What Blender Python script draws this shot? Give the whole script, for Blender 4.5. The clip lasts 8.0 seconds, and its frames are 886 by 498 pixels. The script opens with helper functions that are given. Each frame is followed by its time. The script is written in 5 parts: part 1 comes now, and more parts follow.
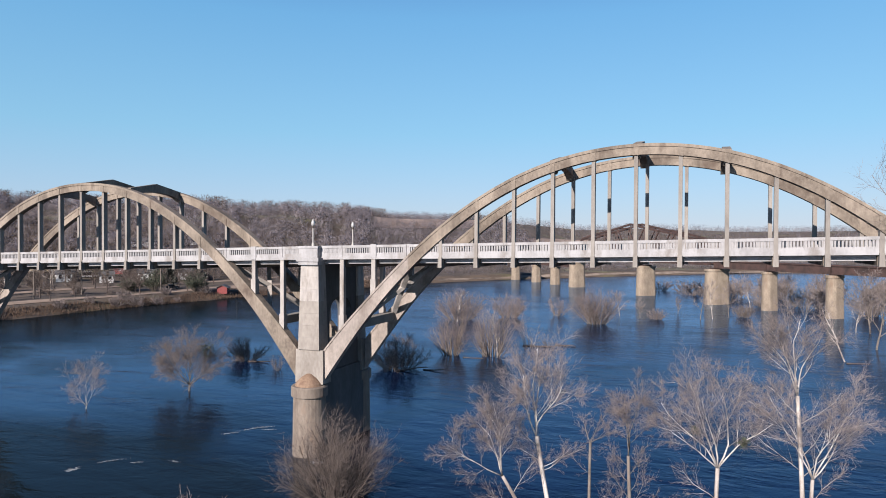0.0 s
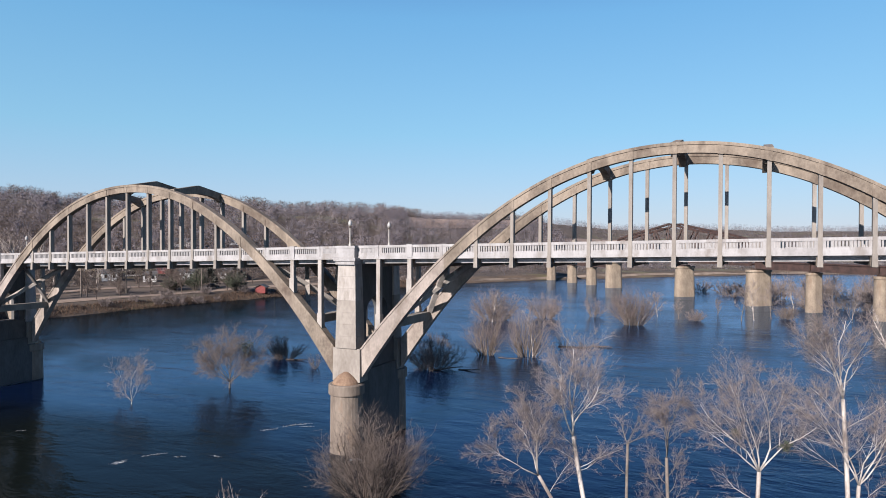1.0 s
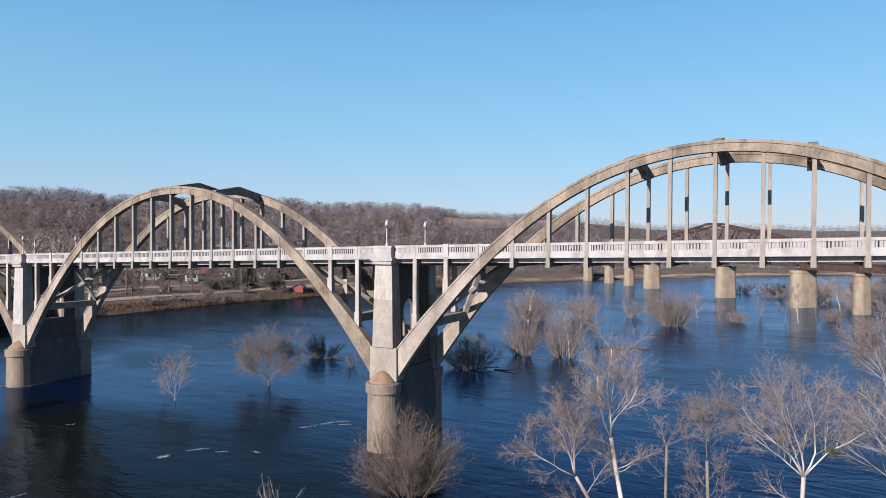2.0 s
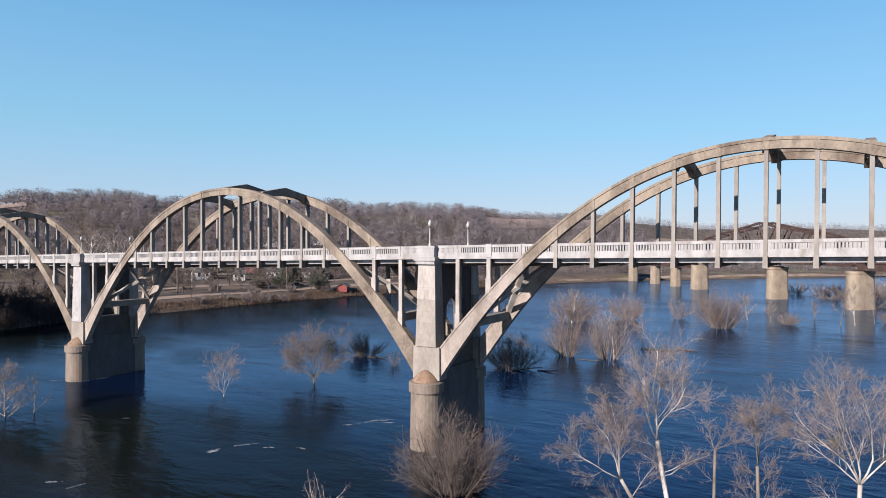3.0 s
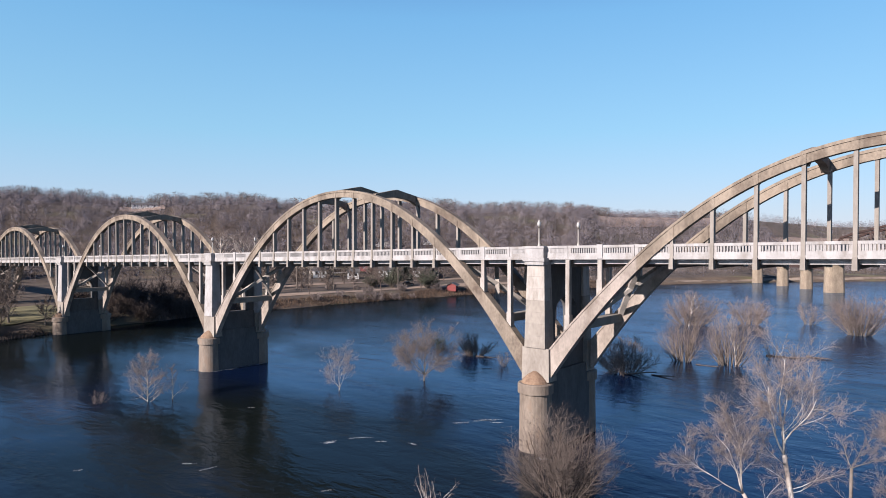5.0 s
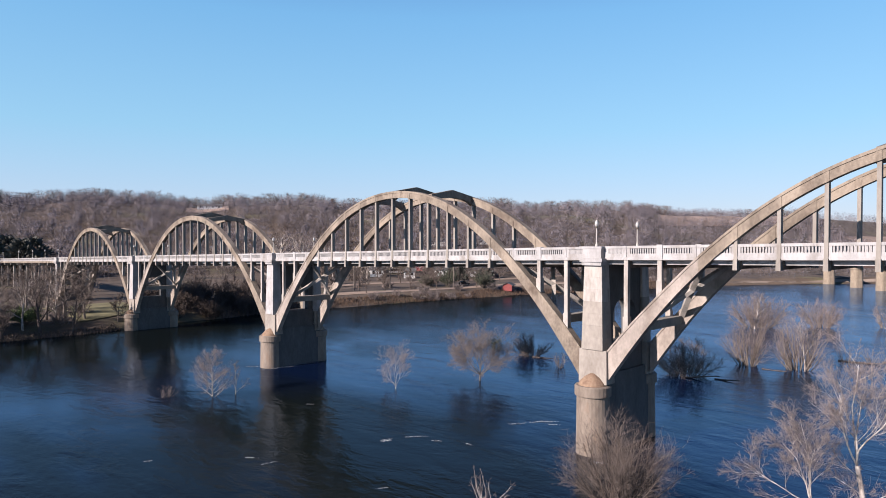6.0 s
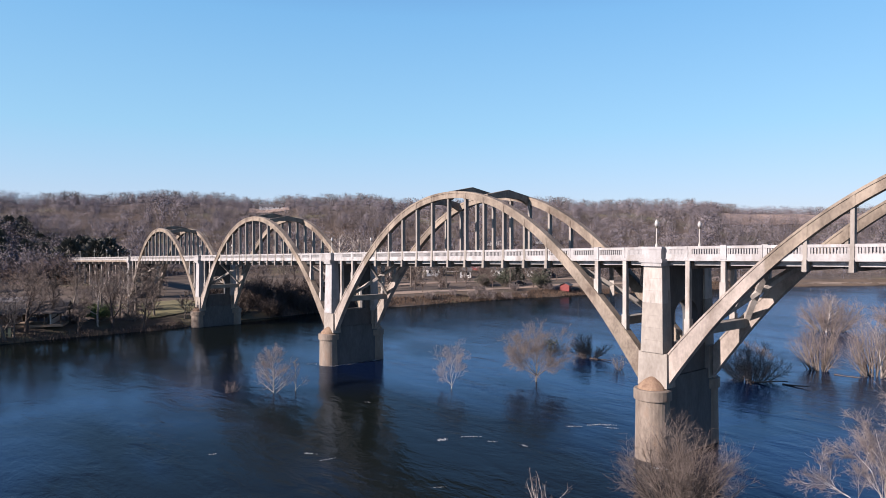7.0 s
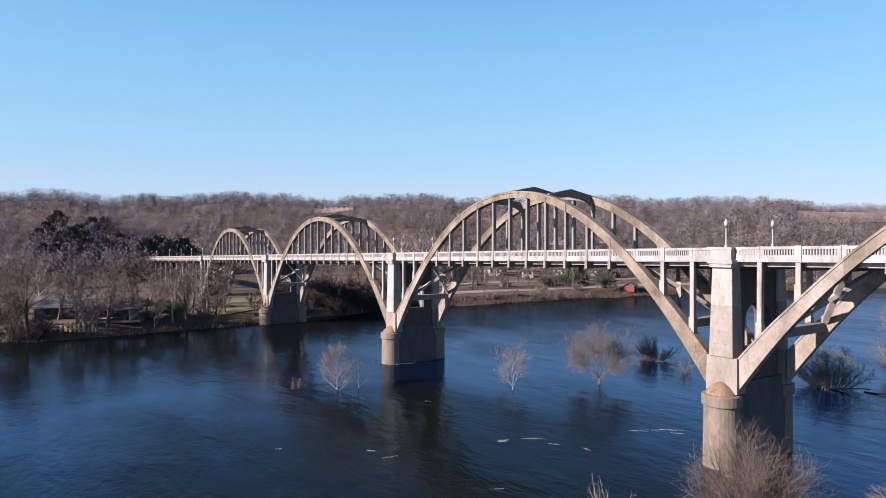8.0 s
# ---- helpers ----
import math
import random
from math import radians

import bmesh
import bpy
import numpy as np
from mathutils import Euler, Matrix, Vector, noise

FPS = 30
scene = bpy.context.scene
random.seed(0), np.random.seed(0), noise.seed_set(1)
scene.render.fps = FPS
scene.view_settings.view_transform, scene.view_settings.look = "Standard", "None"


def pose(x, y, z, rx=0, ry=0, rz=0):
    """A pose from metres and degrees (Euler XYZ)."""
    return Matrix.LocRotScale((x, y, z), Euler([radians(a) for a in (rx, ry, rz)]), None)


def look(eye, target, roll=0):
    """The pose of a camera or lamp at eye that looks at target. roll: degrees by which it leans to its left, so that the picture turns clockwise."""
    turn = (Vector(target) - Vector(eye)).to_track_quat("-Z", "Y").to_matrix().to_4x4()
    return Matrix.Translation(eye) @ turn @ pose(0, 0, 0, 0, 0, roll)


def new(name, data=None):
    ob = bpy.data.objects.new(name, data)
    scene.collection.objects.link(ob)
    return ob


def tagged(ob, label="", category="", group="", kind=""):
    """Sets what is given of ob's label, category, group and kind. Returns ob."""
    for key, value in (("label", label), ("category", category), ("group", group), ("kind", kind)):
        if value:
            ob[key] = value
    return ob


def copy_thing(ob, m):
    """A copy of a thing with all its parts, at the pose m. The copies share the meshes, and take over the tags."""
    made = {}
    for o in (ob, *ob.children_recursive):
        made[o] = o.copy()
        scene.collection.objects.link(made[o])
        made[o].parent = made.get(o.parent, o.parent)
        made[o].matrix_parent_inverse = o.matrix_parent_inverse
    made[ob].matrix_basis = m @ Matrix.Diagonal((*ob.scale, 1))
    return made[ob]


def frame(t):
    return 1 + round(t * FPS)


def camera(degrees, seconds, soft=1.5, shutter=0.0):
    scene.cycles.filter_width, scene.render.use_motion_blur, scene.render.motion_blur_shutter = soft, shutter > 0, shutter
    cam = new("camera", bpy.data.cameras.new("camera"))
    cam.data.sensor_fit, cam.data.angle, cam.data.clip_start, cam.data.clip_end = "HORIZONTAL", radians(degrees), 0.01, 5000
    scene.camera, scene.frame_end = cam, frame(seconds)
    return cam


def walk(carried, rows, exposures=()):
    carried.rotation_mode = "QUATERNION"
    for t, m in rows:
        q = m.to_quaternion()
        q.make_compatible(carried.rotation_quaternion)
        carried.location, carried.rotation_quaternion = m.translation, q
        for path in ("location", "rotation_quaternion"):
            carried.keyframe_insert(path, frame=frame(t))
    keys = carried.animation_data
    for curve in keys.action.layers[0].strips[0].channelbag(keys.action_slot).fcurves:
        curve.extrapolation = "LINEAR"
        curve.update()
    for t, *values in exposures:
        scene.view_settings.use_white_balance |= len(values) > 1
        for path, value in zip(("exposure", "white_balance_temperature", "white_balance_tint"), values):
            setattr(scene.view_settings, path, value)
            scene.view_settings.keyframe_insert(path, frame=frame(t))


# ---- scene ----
# world: x along the bridge, y to its far side, z up from the water
cam = camera(68.02, 8.0, soft=0.95)
# seconds, eye x y z, yaw to the left, pitch up, lean to the right
ROWS = [
    (0.0, 33.74, -52.17, 19.64, 21.50, -0.65, -0.09),
    (0.5, 33.74, -52.29, 19.61, 23.05, -0.64, -0.08),
    (1.0, 33.75, -52.40, 19.60, 24.53, -0.63, -0.07),
    (1.5, 33.75, -52.50, 19.59, 26.04, -0.63, -0.06),
    (3.0, 33.78, -52.72, 19.59, 31.31, -0.63, -0.01),
    (3.5, 33.79, -52.78, 19.60, 33.58, -0.64, 0.01),
    (4.0, 33.81, -52.82, 19.62, 35.94, -0.65, 0.03),
    (4.5, 33.82, -52.85, 19.65, 38.33, -0.66, 0.05),
    (6.0, 33.88, -52.88, 19.76, 45.62, -0.71, 0.11),
    (6.5, 33.90, -52.86, 19.80, 48.05, -0.73, 0.14),
    (7.0, 33.93, -52.84, 19.86, 50.53, -0.76, 0.17),
    (7.5, 33.96, -52.80, 19.92, 53.07, -0.79, 0.19),
    (8.0, 33.98, -52.75, 19.98, 55.92, -0.82, 0.22),
]


def heading(x, y, z, yaw, pitch, lean):
    a, b = radians(yaw), radians(pitch)
    way = Vector((-math.sin(a) * math.cos(b), math.cos(a) * math.cos(b), math.sin(b)))
    return look((x, y, z), Vector((x, y, z)) + way * 10, -lean)


walk(cam, [(t, heading(*r)) for t, *r in ROWS], [(0, 0.95, 6500, 16.5), (2.5, 1.00, 6580, 17), (5, 1.10, 6660, 19.5), (8, 1.20, 6780, 23)])

# ---- light ----
world = bpy.data.worlds.new("sky")
scene.world = world
world.use_nodes = True
sky = world.node_tree.nodes.new("ShaderNodeTexSky")
sky.sky_type = "NISHITA"
sky.sun_disc = False
sky.sun_elevation = radians(25)
sky.sun_rotation = radians(189.6)
sky.altitude = 150
sky.air_density, sky.dust_density, sky.ozone_density = 1.5, 0.0, 10.0
back = world.node_tree.nodes["Background"]
tone = world.node_tree.nodes.new("ShaderNodeMix")
tone.data_type, tone.blend_type = "RGBA", "MULTIPLY"
tone.inputs["Factor"].default_value = 1.0
tone.inputs["B"].default_value = (1.16, 1.06, 1.08, 1)
world.node_tree.links.new(sky.outputs[0], tone.inputs["A"])
reach = world.node_tree.nodes.new("ShaderNodeTexCoord")
split = world.node_tree.nodes.new("ShaderNodeSeparateXYZ")
world.node_tree.links.new(reach.outputs["Generated"], split.inputs[0])
haze = world.node_tree.nodes.new("ShaderNodeValToRGB")
haze.color_ramp.elements[0].position, haze.color_ramp.elements[0].color = 0.0, (0.58, 0.77, 0.97, 1)
haze.color_ramp.elements[1].position, haze.color_ramp.elements[1].color = 1.0, (0.015, 0.05, 0.2, 1)
for at, c in ((0.07, (0.49, 0.76, 1.0, 1)), (0.16, (0.34, 0.74, 0.98, 1)), (0.32, (0.21, 0.60, 0.94, 1)), (0.45, (0.08, 0.26, 0.64, 1)), (0.6, (0.035, 0.12, 0.40, 1))):
    haze.color_ramp.elements.new(at).color = c
world.node_tree.links.new(split.outputs["Z"], haze.inputs[0])
lift = world.node_tree.nodes.new("ShaderNodeMix")
lift.data_type, lift.blend_type = "RGBA", "MULTIPLY"
lift.inputs["Factor"].default_value = 1.0
lift.inputs["B"].default_value = (6.1, 6.1, 6.1, 1)
world.node_tree.links.new(haze.outputs[0], lift.inputs["A"])
veil = world.node_tree.nodes.new("ShaderNodeMix")
veil.data_type = "RGBA"
veil.inputs["Factor"].default_value = 0.72
world.node_tree.links.new(tone.outputs["Result"], veil.inputs["A"])
world.node_tree.links.new(lift.outputs["Result"], veil.inputs["B"])
world.node_tree.links.new(veil.outputs["Result"], back.inputs[0])
back.inputs[1].default_value = 0.0707
sun = new("sun", bpy.data.lights.new("sun", "SUN"))
sun.data.energy, sun.data.angle, sun.data.color = 5.0, radians(0.5), (1.0, 0.952, 0.885)
sun.matrix_world = look((0, 0, 0), (1.3, 7.65, -3.6))


# ---- materials ----
def material(name, dark, light, rough=0.85, scale=1.0, fine=12.0, bump=0.3, depth=0.02, spread=(0.35, 0.65), stretch=(1, 1, 1), stain=None, stain_scale=0.3, stain_at=0.55, vary=0.0, soft=False):
    """A procedural surface: two scales of noise between two colours, an optional stain, and fine relief."""
    m = bpy.data.materials.new(name)
    m.use_nodes = True
    t = m.node_tree
    n, link = t.nodes, t.links.new
    b = n["Principled BSDF"]
    b.inputs["Roughness"].default_value = rough
    co = n.new("ShaderNodeTexCoord")
    mp = n.new("ShaderNodeMapping")
    mp.inputs["Scale"].default_value = stretch
    link(co.outputs["Object"], mp.inputs[0])
    big, small = n.new("ShaderNodeTexNoise"), n.new("ShaderNodeTexNoise")
    for tex, s, det in ((big, scale, 5), (small, fine, 4)):
        tex.inputs["Scale"].default_value, tex.inputs["Detail"].default_value = s, det
        tex.inputs["Roughness"].default_value = 0.6
        link(mp.outputs[0], tex.inputs["Vector"])
    add = n.new("ShaderNodeMath")
    add.operation = "MULTIPLY_ADD"
    link(small.outputs[0], add.inputs[0])
    add.inputs[1].default_value = 0.45
    sub = n.new("ShaderNodeMath")
    sub.operation = "SUBTRACT"
    link(big.outputs[0], sub.inputs[0])
    sub.inputs[1].default_value = 0.22
    link(sub.outputs[0], add.inputs[2])
    ramp = n.new("ShaderNodeValToRGB")
    ramp.color_ramp.elements[0].position, ramp.color_ramp.elements[1].position = spread
    ramp.color_ramp.elements[0].color, ramp.color_ramp.elements[1].color = (*dark, 1), (*light, 1)
    link(add.outputs[0], ramp.inputs[0])
    colour = ramp.outputs[0]
    if stain:
        st = n.new("ShaderNodeTexNoise")
        st.inputs["Scale"].default_value, st.inputs["Detail"].default_value = stain_scale, 7
        st.inputs["Roughness"].default_value = 0.65
        link(mp.outputs[0], st.inputs["Vector"])
        sr = n.new("ShaderNodeValToRGB")
        sr.color_ramp.elements[0].position, sr.color_ramp.elements[1].position = stain_at, stain_at + 0.14
        link(st.outputs[0], sr.inputs[0])
        mix = n.new("ShaderNodeMix")
        mix.data_type = "RGBA"
        link(sr.outputs[0], mix.inputs["Factor"])
        link(colour, mix.inputs["A"])
        mix.inputs["B"].default_value = (*stain, 1)
        colour = mix.outputs["Result"]
    if vary:
        info = n.new("ShaderNodeObjectInfo")
        geo = n.new("ShaderNodeNewGeometry")
        both = n.new("ShaderNodeMath")
        both.operation = "ADD"
        link(info.outputs["Random"], both.inputs[0])
        link(geo.outputs["Random Per Island"], both.inputs[1])
        rng = n.new("ShaderNodeMapRange")
        rng.inputs["From Max"].default_value = 2
        rng.inputs["To Min"].default_value, rng.inputs["To Max"].default_value = 1 - vary, 1 + vary
        link(both.outputs[0], rng.inputs["Value"])
        hsv = n.new("ShaderNodeHueSaturation")
        link(rng.outputs[0], hsv.inputs["Value"])
        link(colour, hsv.inputs["Color"])
        colour = hsv.outputs[0]
    link(colour, b.inputs["Base Color"])
    if soft:
        # twigs too fine to shade singly take the normal of the crown that they belong to
        crown = n.new("ShaderNodeAttribute")
        crown.attribute_name = "crown"
        link(crown.outputs["Vector"], b.inputs["Normal"])
        tree = n.new("ShaderNodeAttribute")
        tree.attribute_name = "tint"
        shade = n.new("ShaderNodeHueSaturation")
        link(tree.outputs["Fac"], shade.inputs["Value"])
        link(colour, shade.inputs["Color"])
        link(shade.outputs[0], b.inputs["Base Color"])
        # each spray of twigs is half open
        clear, halves = n.new("ShaderNodeBsdfTransparent"), n.new("ShaderNodeMixShader")
        halves.inputs[0].default_value = 0.22
        link(clear.outputs[0], halves.inputs[1])
        link(b.outputs[0], halves.inputs[2])
        link(halves.outputs[0], n["Material Output"].inputs["Surface"])
        b.inputs["Specular IOR Level"].default_value = 0.0
        return m
    bp = n.new("ShaderNodeBump")
    bp.inputs["Strength"].default_value, bp.inputs["Distance"].default_value = bump, depth
    link(small.outputs[0], bp.inputs["Height"])
    link(bp.outputs[0], b.inputs["Normal"])
    return m


CONCRETE = material("weathered_concrete", (0.075, 0.058, 0.043), (0.222, 0.180, 0.138), 0.9, 0.45, 5, 0.4, 0.02, (0.3, 0.66), (1, 1, 0.6), (0.072, 0.050, 0.036), 0.33, 0.51)
LEG = material("pale_rib_concrete", (0.122, 0.100, 0.082), (0.281, 0.239, 0.205), 0.9, 0.45, 5, 0.4, 0.02, (0.3, 0.66), (1, 1, 0.6), (0.114, 0.090, 0.070), 0.33, 0.54)
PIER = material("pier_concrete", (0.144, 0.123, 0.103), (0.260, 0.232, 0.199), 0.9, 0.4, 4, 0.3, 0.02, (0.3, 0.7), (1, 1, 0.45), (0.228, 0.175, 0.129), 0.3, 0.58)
BASE = material("stained_pier_base", (0.100, 0.077, 0.060), (0.194, 0.157, 0.124), 0.9, 0.6, 5, 0.35, 0.03, (0.3, 0.7), (1, 1, 0.35), (0.182, 0.122, 0.084), 0.5, 0.55)
# darker than the other concrete because the walls' shade is put into it
WALL = material("shade_grey_concrete", (0.040, 0.040, 0.040), (0.080, 0.080, 0.081), 0.9, 0.5, 5, 0.3, 0.03, (0.3, 0.7), (1, 1, 0.35), (0.046, 0.042, 0.038), 0.4, 0.56)
RUST = material("orange_stained_concrete", (0.122, 0.072, 0.046), (0.213, 0.141, 0.091), 0.9, 1.0, 6)
WASH = material("limewashed_concrete", (0.190, 0.171, 0.152), (0.319, 0.289, 0.258), 0.9, 0.7, 5, 0.25, 0.02, (0.3, 0.65), (1, 1, 0.3), (0.144, 0.118, 0.095), 0.8, 0.54)
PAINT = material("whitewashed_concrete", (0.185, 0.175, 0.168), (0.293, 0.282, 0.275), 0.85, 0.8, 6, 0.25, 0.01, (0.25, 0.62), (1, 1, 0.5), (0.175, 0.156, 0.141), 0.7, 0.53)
HANG = material("pale_concrete", (0.134, 0.117, 0.100), (0.227, 0.204, 0.177), 0.9, 0.6, 5, 0.25, 0.015, (0.3, 0.7), (1, 1, 0.3))
ASPHALT = material("asphalt", (0.034, 0.034, 0.036), (0.057, 0.055, 0.053), 0.9, 0.5, 20)
STEEL = material("rusted_steel", (0.024, 0.014, 0.011), (0.059, 0.031, 0.024), 0.75, 0.6, 6)
STONE = material("tan_masonry", (0.134, 0.103, 0.074), (0.248, 0.198, 0.144), 0.9, 0.5, 4, 0.4, 0.04, (0.3, 0.7), (1, 1, 0.5), (0.167, 0.114, 0.076), 0.35, 0.55)
LAMP_METAL = material("cream_painted_metal", (0.274, 0.258, 0.228), (0.380, 0.357, 0.319), 0.5, 2, 20, 0.1)
GLOBE = material("milk_glass", (0.274, 0.266, 0.251), (0.350, 0.342, 0.327), 0.25, 2, 20, 0.0)
GROUND = material("winter_ground", (0.039, 0.026, 0.017), (0.100, 0.068, 0.043), 1.0, 0.05, 0.8, 0.6, 0.3, (0.3, 0.7), (1, 1, 1), (0.122, 0.114, 0.046), 0.02, 0.55)
WHITE_BARK = material("white_sycamore_bark", (0.144, 0.112, 0.093), (0.441, 0.395, 0.350), 0.85, 0.8, 3, 0.3, 0.02, (0.36, 0.62), (1, 1, 0.4))
GREY_BARK = material("grey_bark", (0.076, 0.061, 0.049), (0.167, 0.137, 0.114), 0.9, 0.8, 5)
TWIG = material("brown_twigs", (0.105, 0.083, 0.075), (0.20, 0.162, 0.148), 0.9, 0.6, 3, 0, 0.01, (0.3, 0.7), vary=0.3)
PALE_TWIG = material("pale_twigs", (0.100, 0.078, 0.070), (0.19, 0.152, 0.138), 0.9, 0.6, 3, 0, 0.01, (0.3, 0.7), vary=0.3)
UMBER_TWIG = material("umber_twigs", (0.076, 0.057, 0.046), (0.160, 0.125, 0.105), 0.9, 0.6, 3, 0, 0.01, (0.3, 0.7), vary=0.3)
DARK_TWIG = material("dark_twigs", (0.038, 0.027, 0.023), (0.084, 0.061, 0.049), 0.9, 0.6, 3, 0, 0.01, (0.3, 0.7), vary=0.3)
# paler and more mauve than bare twigs: distance haze is put into this colour
WOODS = material("hazed_winter_woods", (0.30, 0.262, 0.275), (0.40, 0.352, 0.368), 1.0, 0.02, 0.12, 0, 0.01, (0.3, 0.7), vary=0.05, soft=True)
ROSE_TWIG = material("rosy_willow_twigs", (0.099, 0.074, 0.067), (0.205, 0.160, 0.144), 0.9, 0.6, 3, 0, 0.01, (0.3, 0.7), vary=0.35)
EVERGREEN = material("dark_cedars", (0.03, 0.031, 0.027), (0.078, 0.078, 0.064), 0.9, 0.5, 2, 0, 0.01, (0.3, 0.7), vary=0.3)
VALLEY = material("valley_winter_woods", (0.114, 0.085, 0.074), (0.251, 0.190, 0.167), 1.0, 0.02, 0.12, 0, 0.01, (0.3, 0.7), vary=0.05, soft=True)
SHAKES = material("weathered_dark_shakes", (0.027, 0.023, 0.021), (0.057, 0.050, 0.046), 0.9, 0.5, 6)
YOUNG = material("green_shrub_leaves", (0.038, 0.065, 0.017), (0.091, 0.137, 0.038), 0.8, 0.5, 2, 0, 0.01, (0.3, 0.7), vary=0.3)
GRAVEL = material("pale_gravel", (0.185, 0.127, 0.086), (0.274, 0.198, 0.140), 1.0, 0.3, 4, 0.4, 0.03)
SAND = material("muddy_sand", (0.13, 0.098, 0.072), (0.24, 0.185, 0.14), 1.0, 0.06, 0.8, 0.4, 0.05, (0.3, 0.7), (1, 1, 1), (0.07, 0.052, 0.04), 0.05, 0.5)
LAWN = material("winter_lawn", (0.085, 0.075, 0.03), (0.17, 0.145, 0.062), 1.0, 0.15, 3, 0.4, 0.05)
FIELD = material("dry_pasture", (0.182, 0.122, 0.087), (0.304, 0.217, 0.163), 1.0, 0.02, 0.3, 0.3, 0.1)
REEDS = material("dry_bank_grass", (0.042, 0.024, 0.016), (0.105, 0.066, 0.042), 1.0, 0.1, 1.0, 0, 0.01, (0.3, 0.7), vary=0.4)
RED = material("red_painted_boards", (0.129, 0.019, 0.017), (0.198, 0.034, 0.029), 0.7, 0.8, 8)
WHITE = material("white_painted_siding", (0.418, 0.410, 0.395), (0.547, 0.540, 0.524), 0.6, 0.5, 6)
BROWN = material("brown_stained_boards", (0.038, 0.027, 0.019), (0.084, 0.061, 0.042), 0.8, 0.8, 8)
TANBOARD = material("tan_siding", (0.228, 0.175, 0.114), (0.342, 0.274, 0.190), 0.8, 0.5, 6)
YELLOW = material("yellow_pine_boards", (0.319, 0.228, 0.106), (0.456, 0.350, 0.190), 0.8, 1.0, 8)
ROOF = material("grey_shingles", (0.046, 0.044, 0.042), (0.091, 0.087, 0.084), 0.9, 0.5, 6)
TIN = material("weathered_grey_roofing", (0.10, 0.09, 0.082), (0.17, 0.155, 0.14), 0.6, 0.4, 5)
DARKGLASS = material("dark_window_glass", (0.008, 0.008, 0.010), (0.015, 0.017, 0.019), 0.1, 1, 5, 0)
BLACKPAINT = material("black_car_paint", (0.009, 0.009, 0.011), (0.015, 0.015, 0.017), 0.25, 1, 5, 0)
RUBBER = material("black_rubber", (0.009, 0.009, 0.009), (0.019, 0.019, 0.019), 0.9, 1, 5)
FOAM = material("river_foam", (0.342, 0.350, 0.350), (0.532, 0.540, 0.540), 0.8, 2.0, 9, 0.3)
CEDAR = material("cedar_green", (0.023, 0.027, 0.017), (0.061, 0.068, 0.040), 0.9, 0.5, 2, 0, 0.01, (0.3, 0.7), vary=0.3)

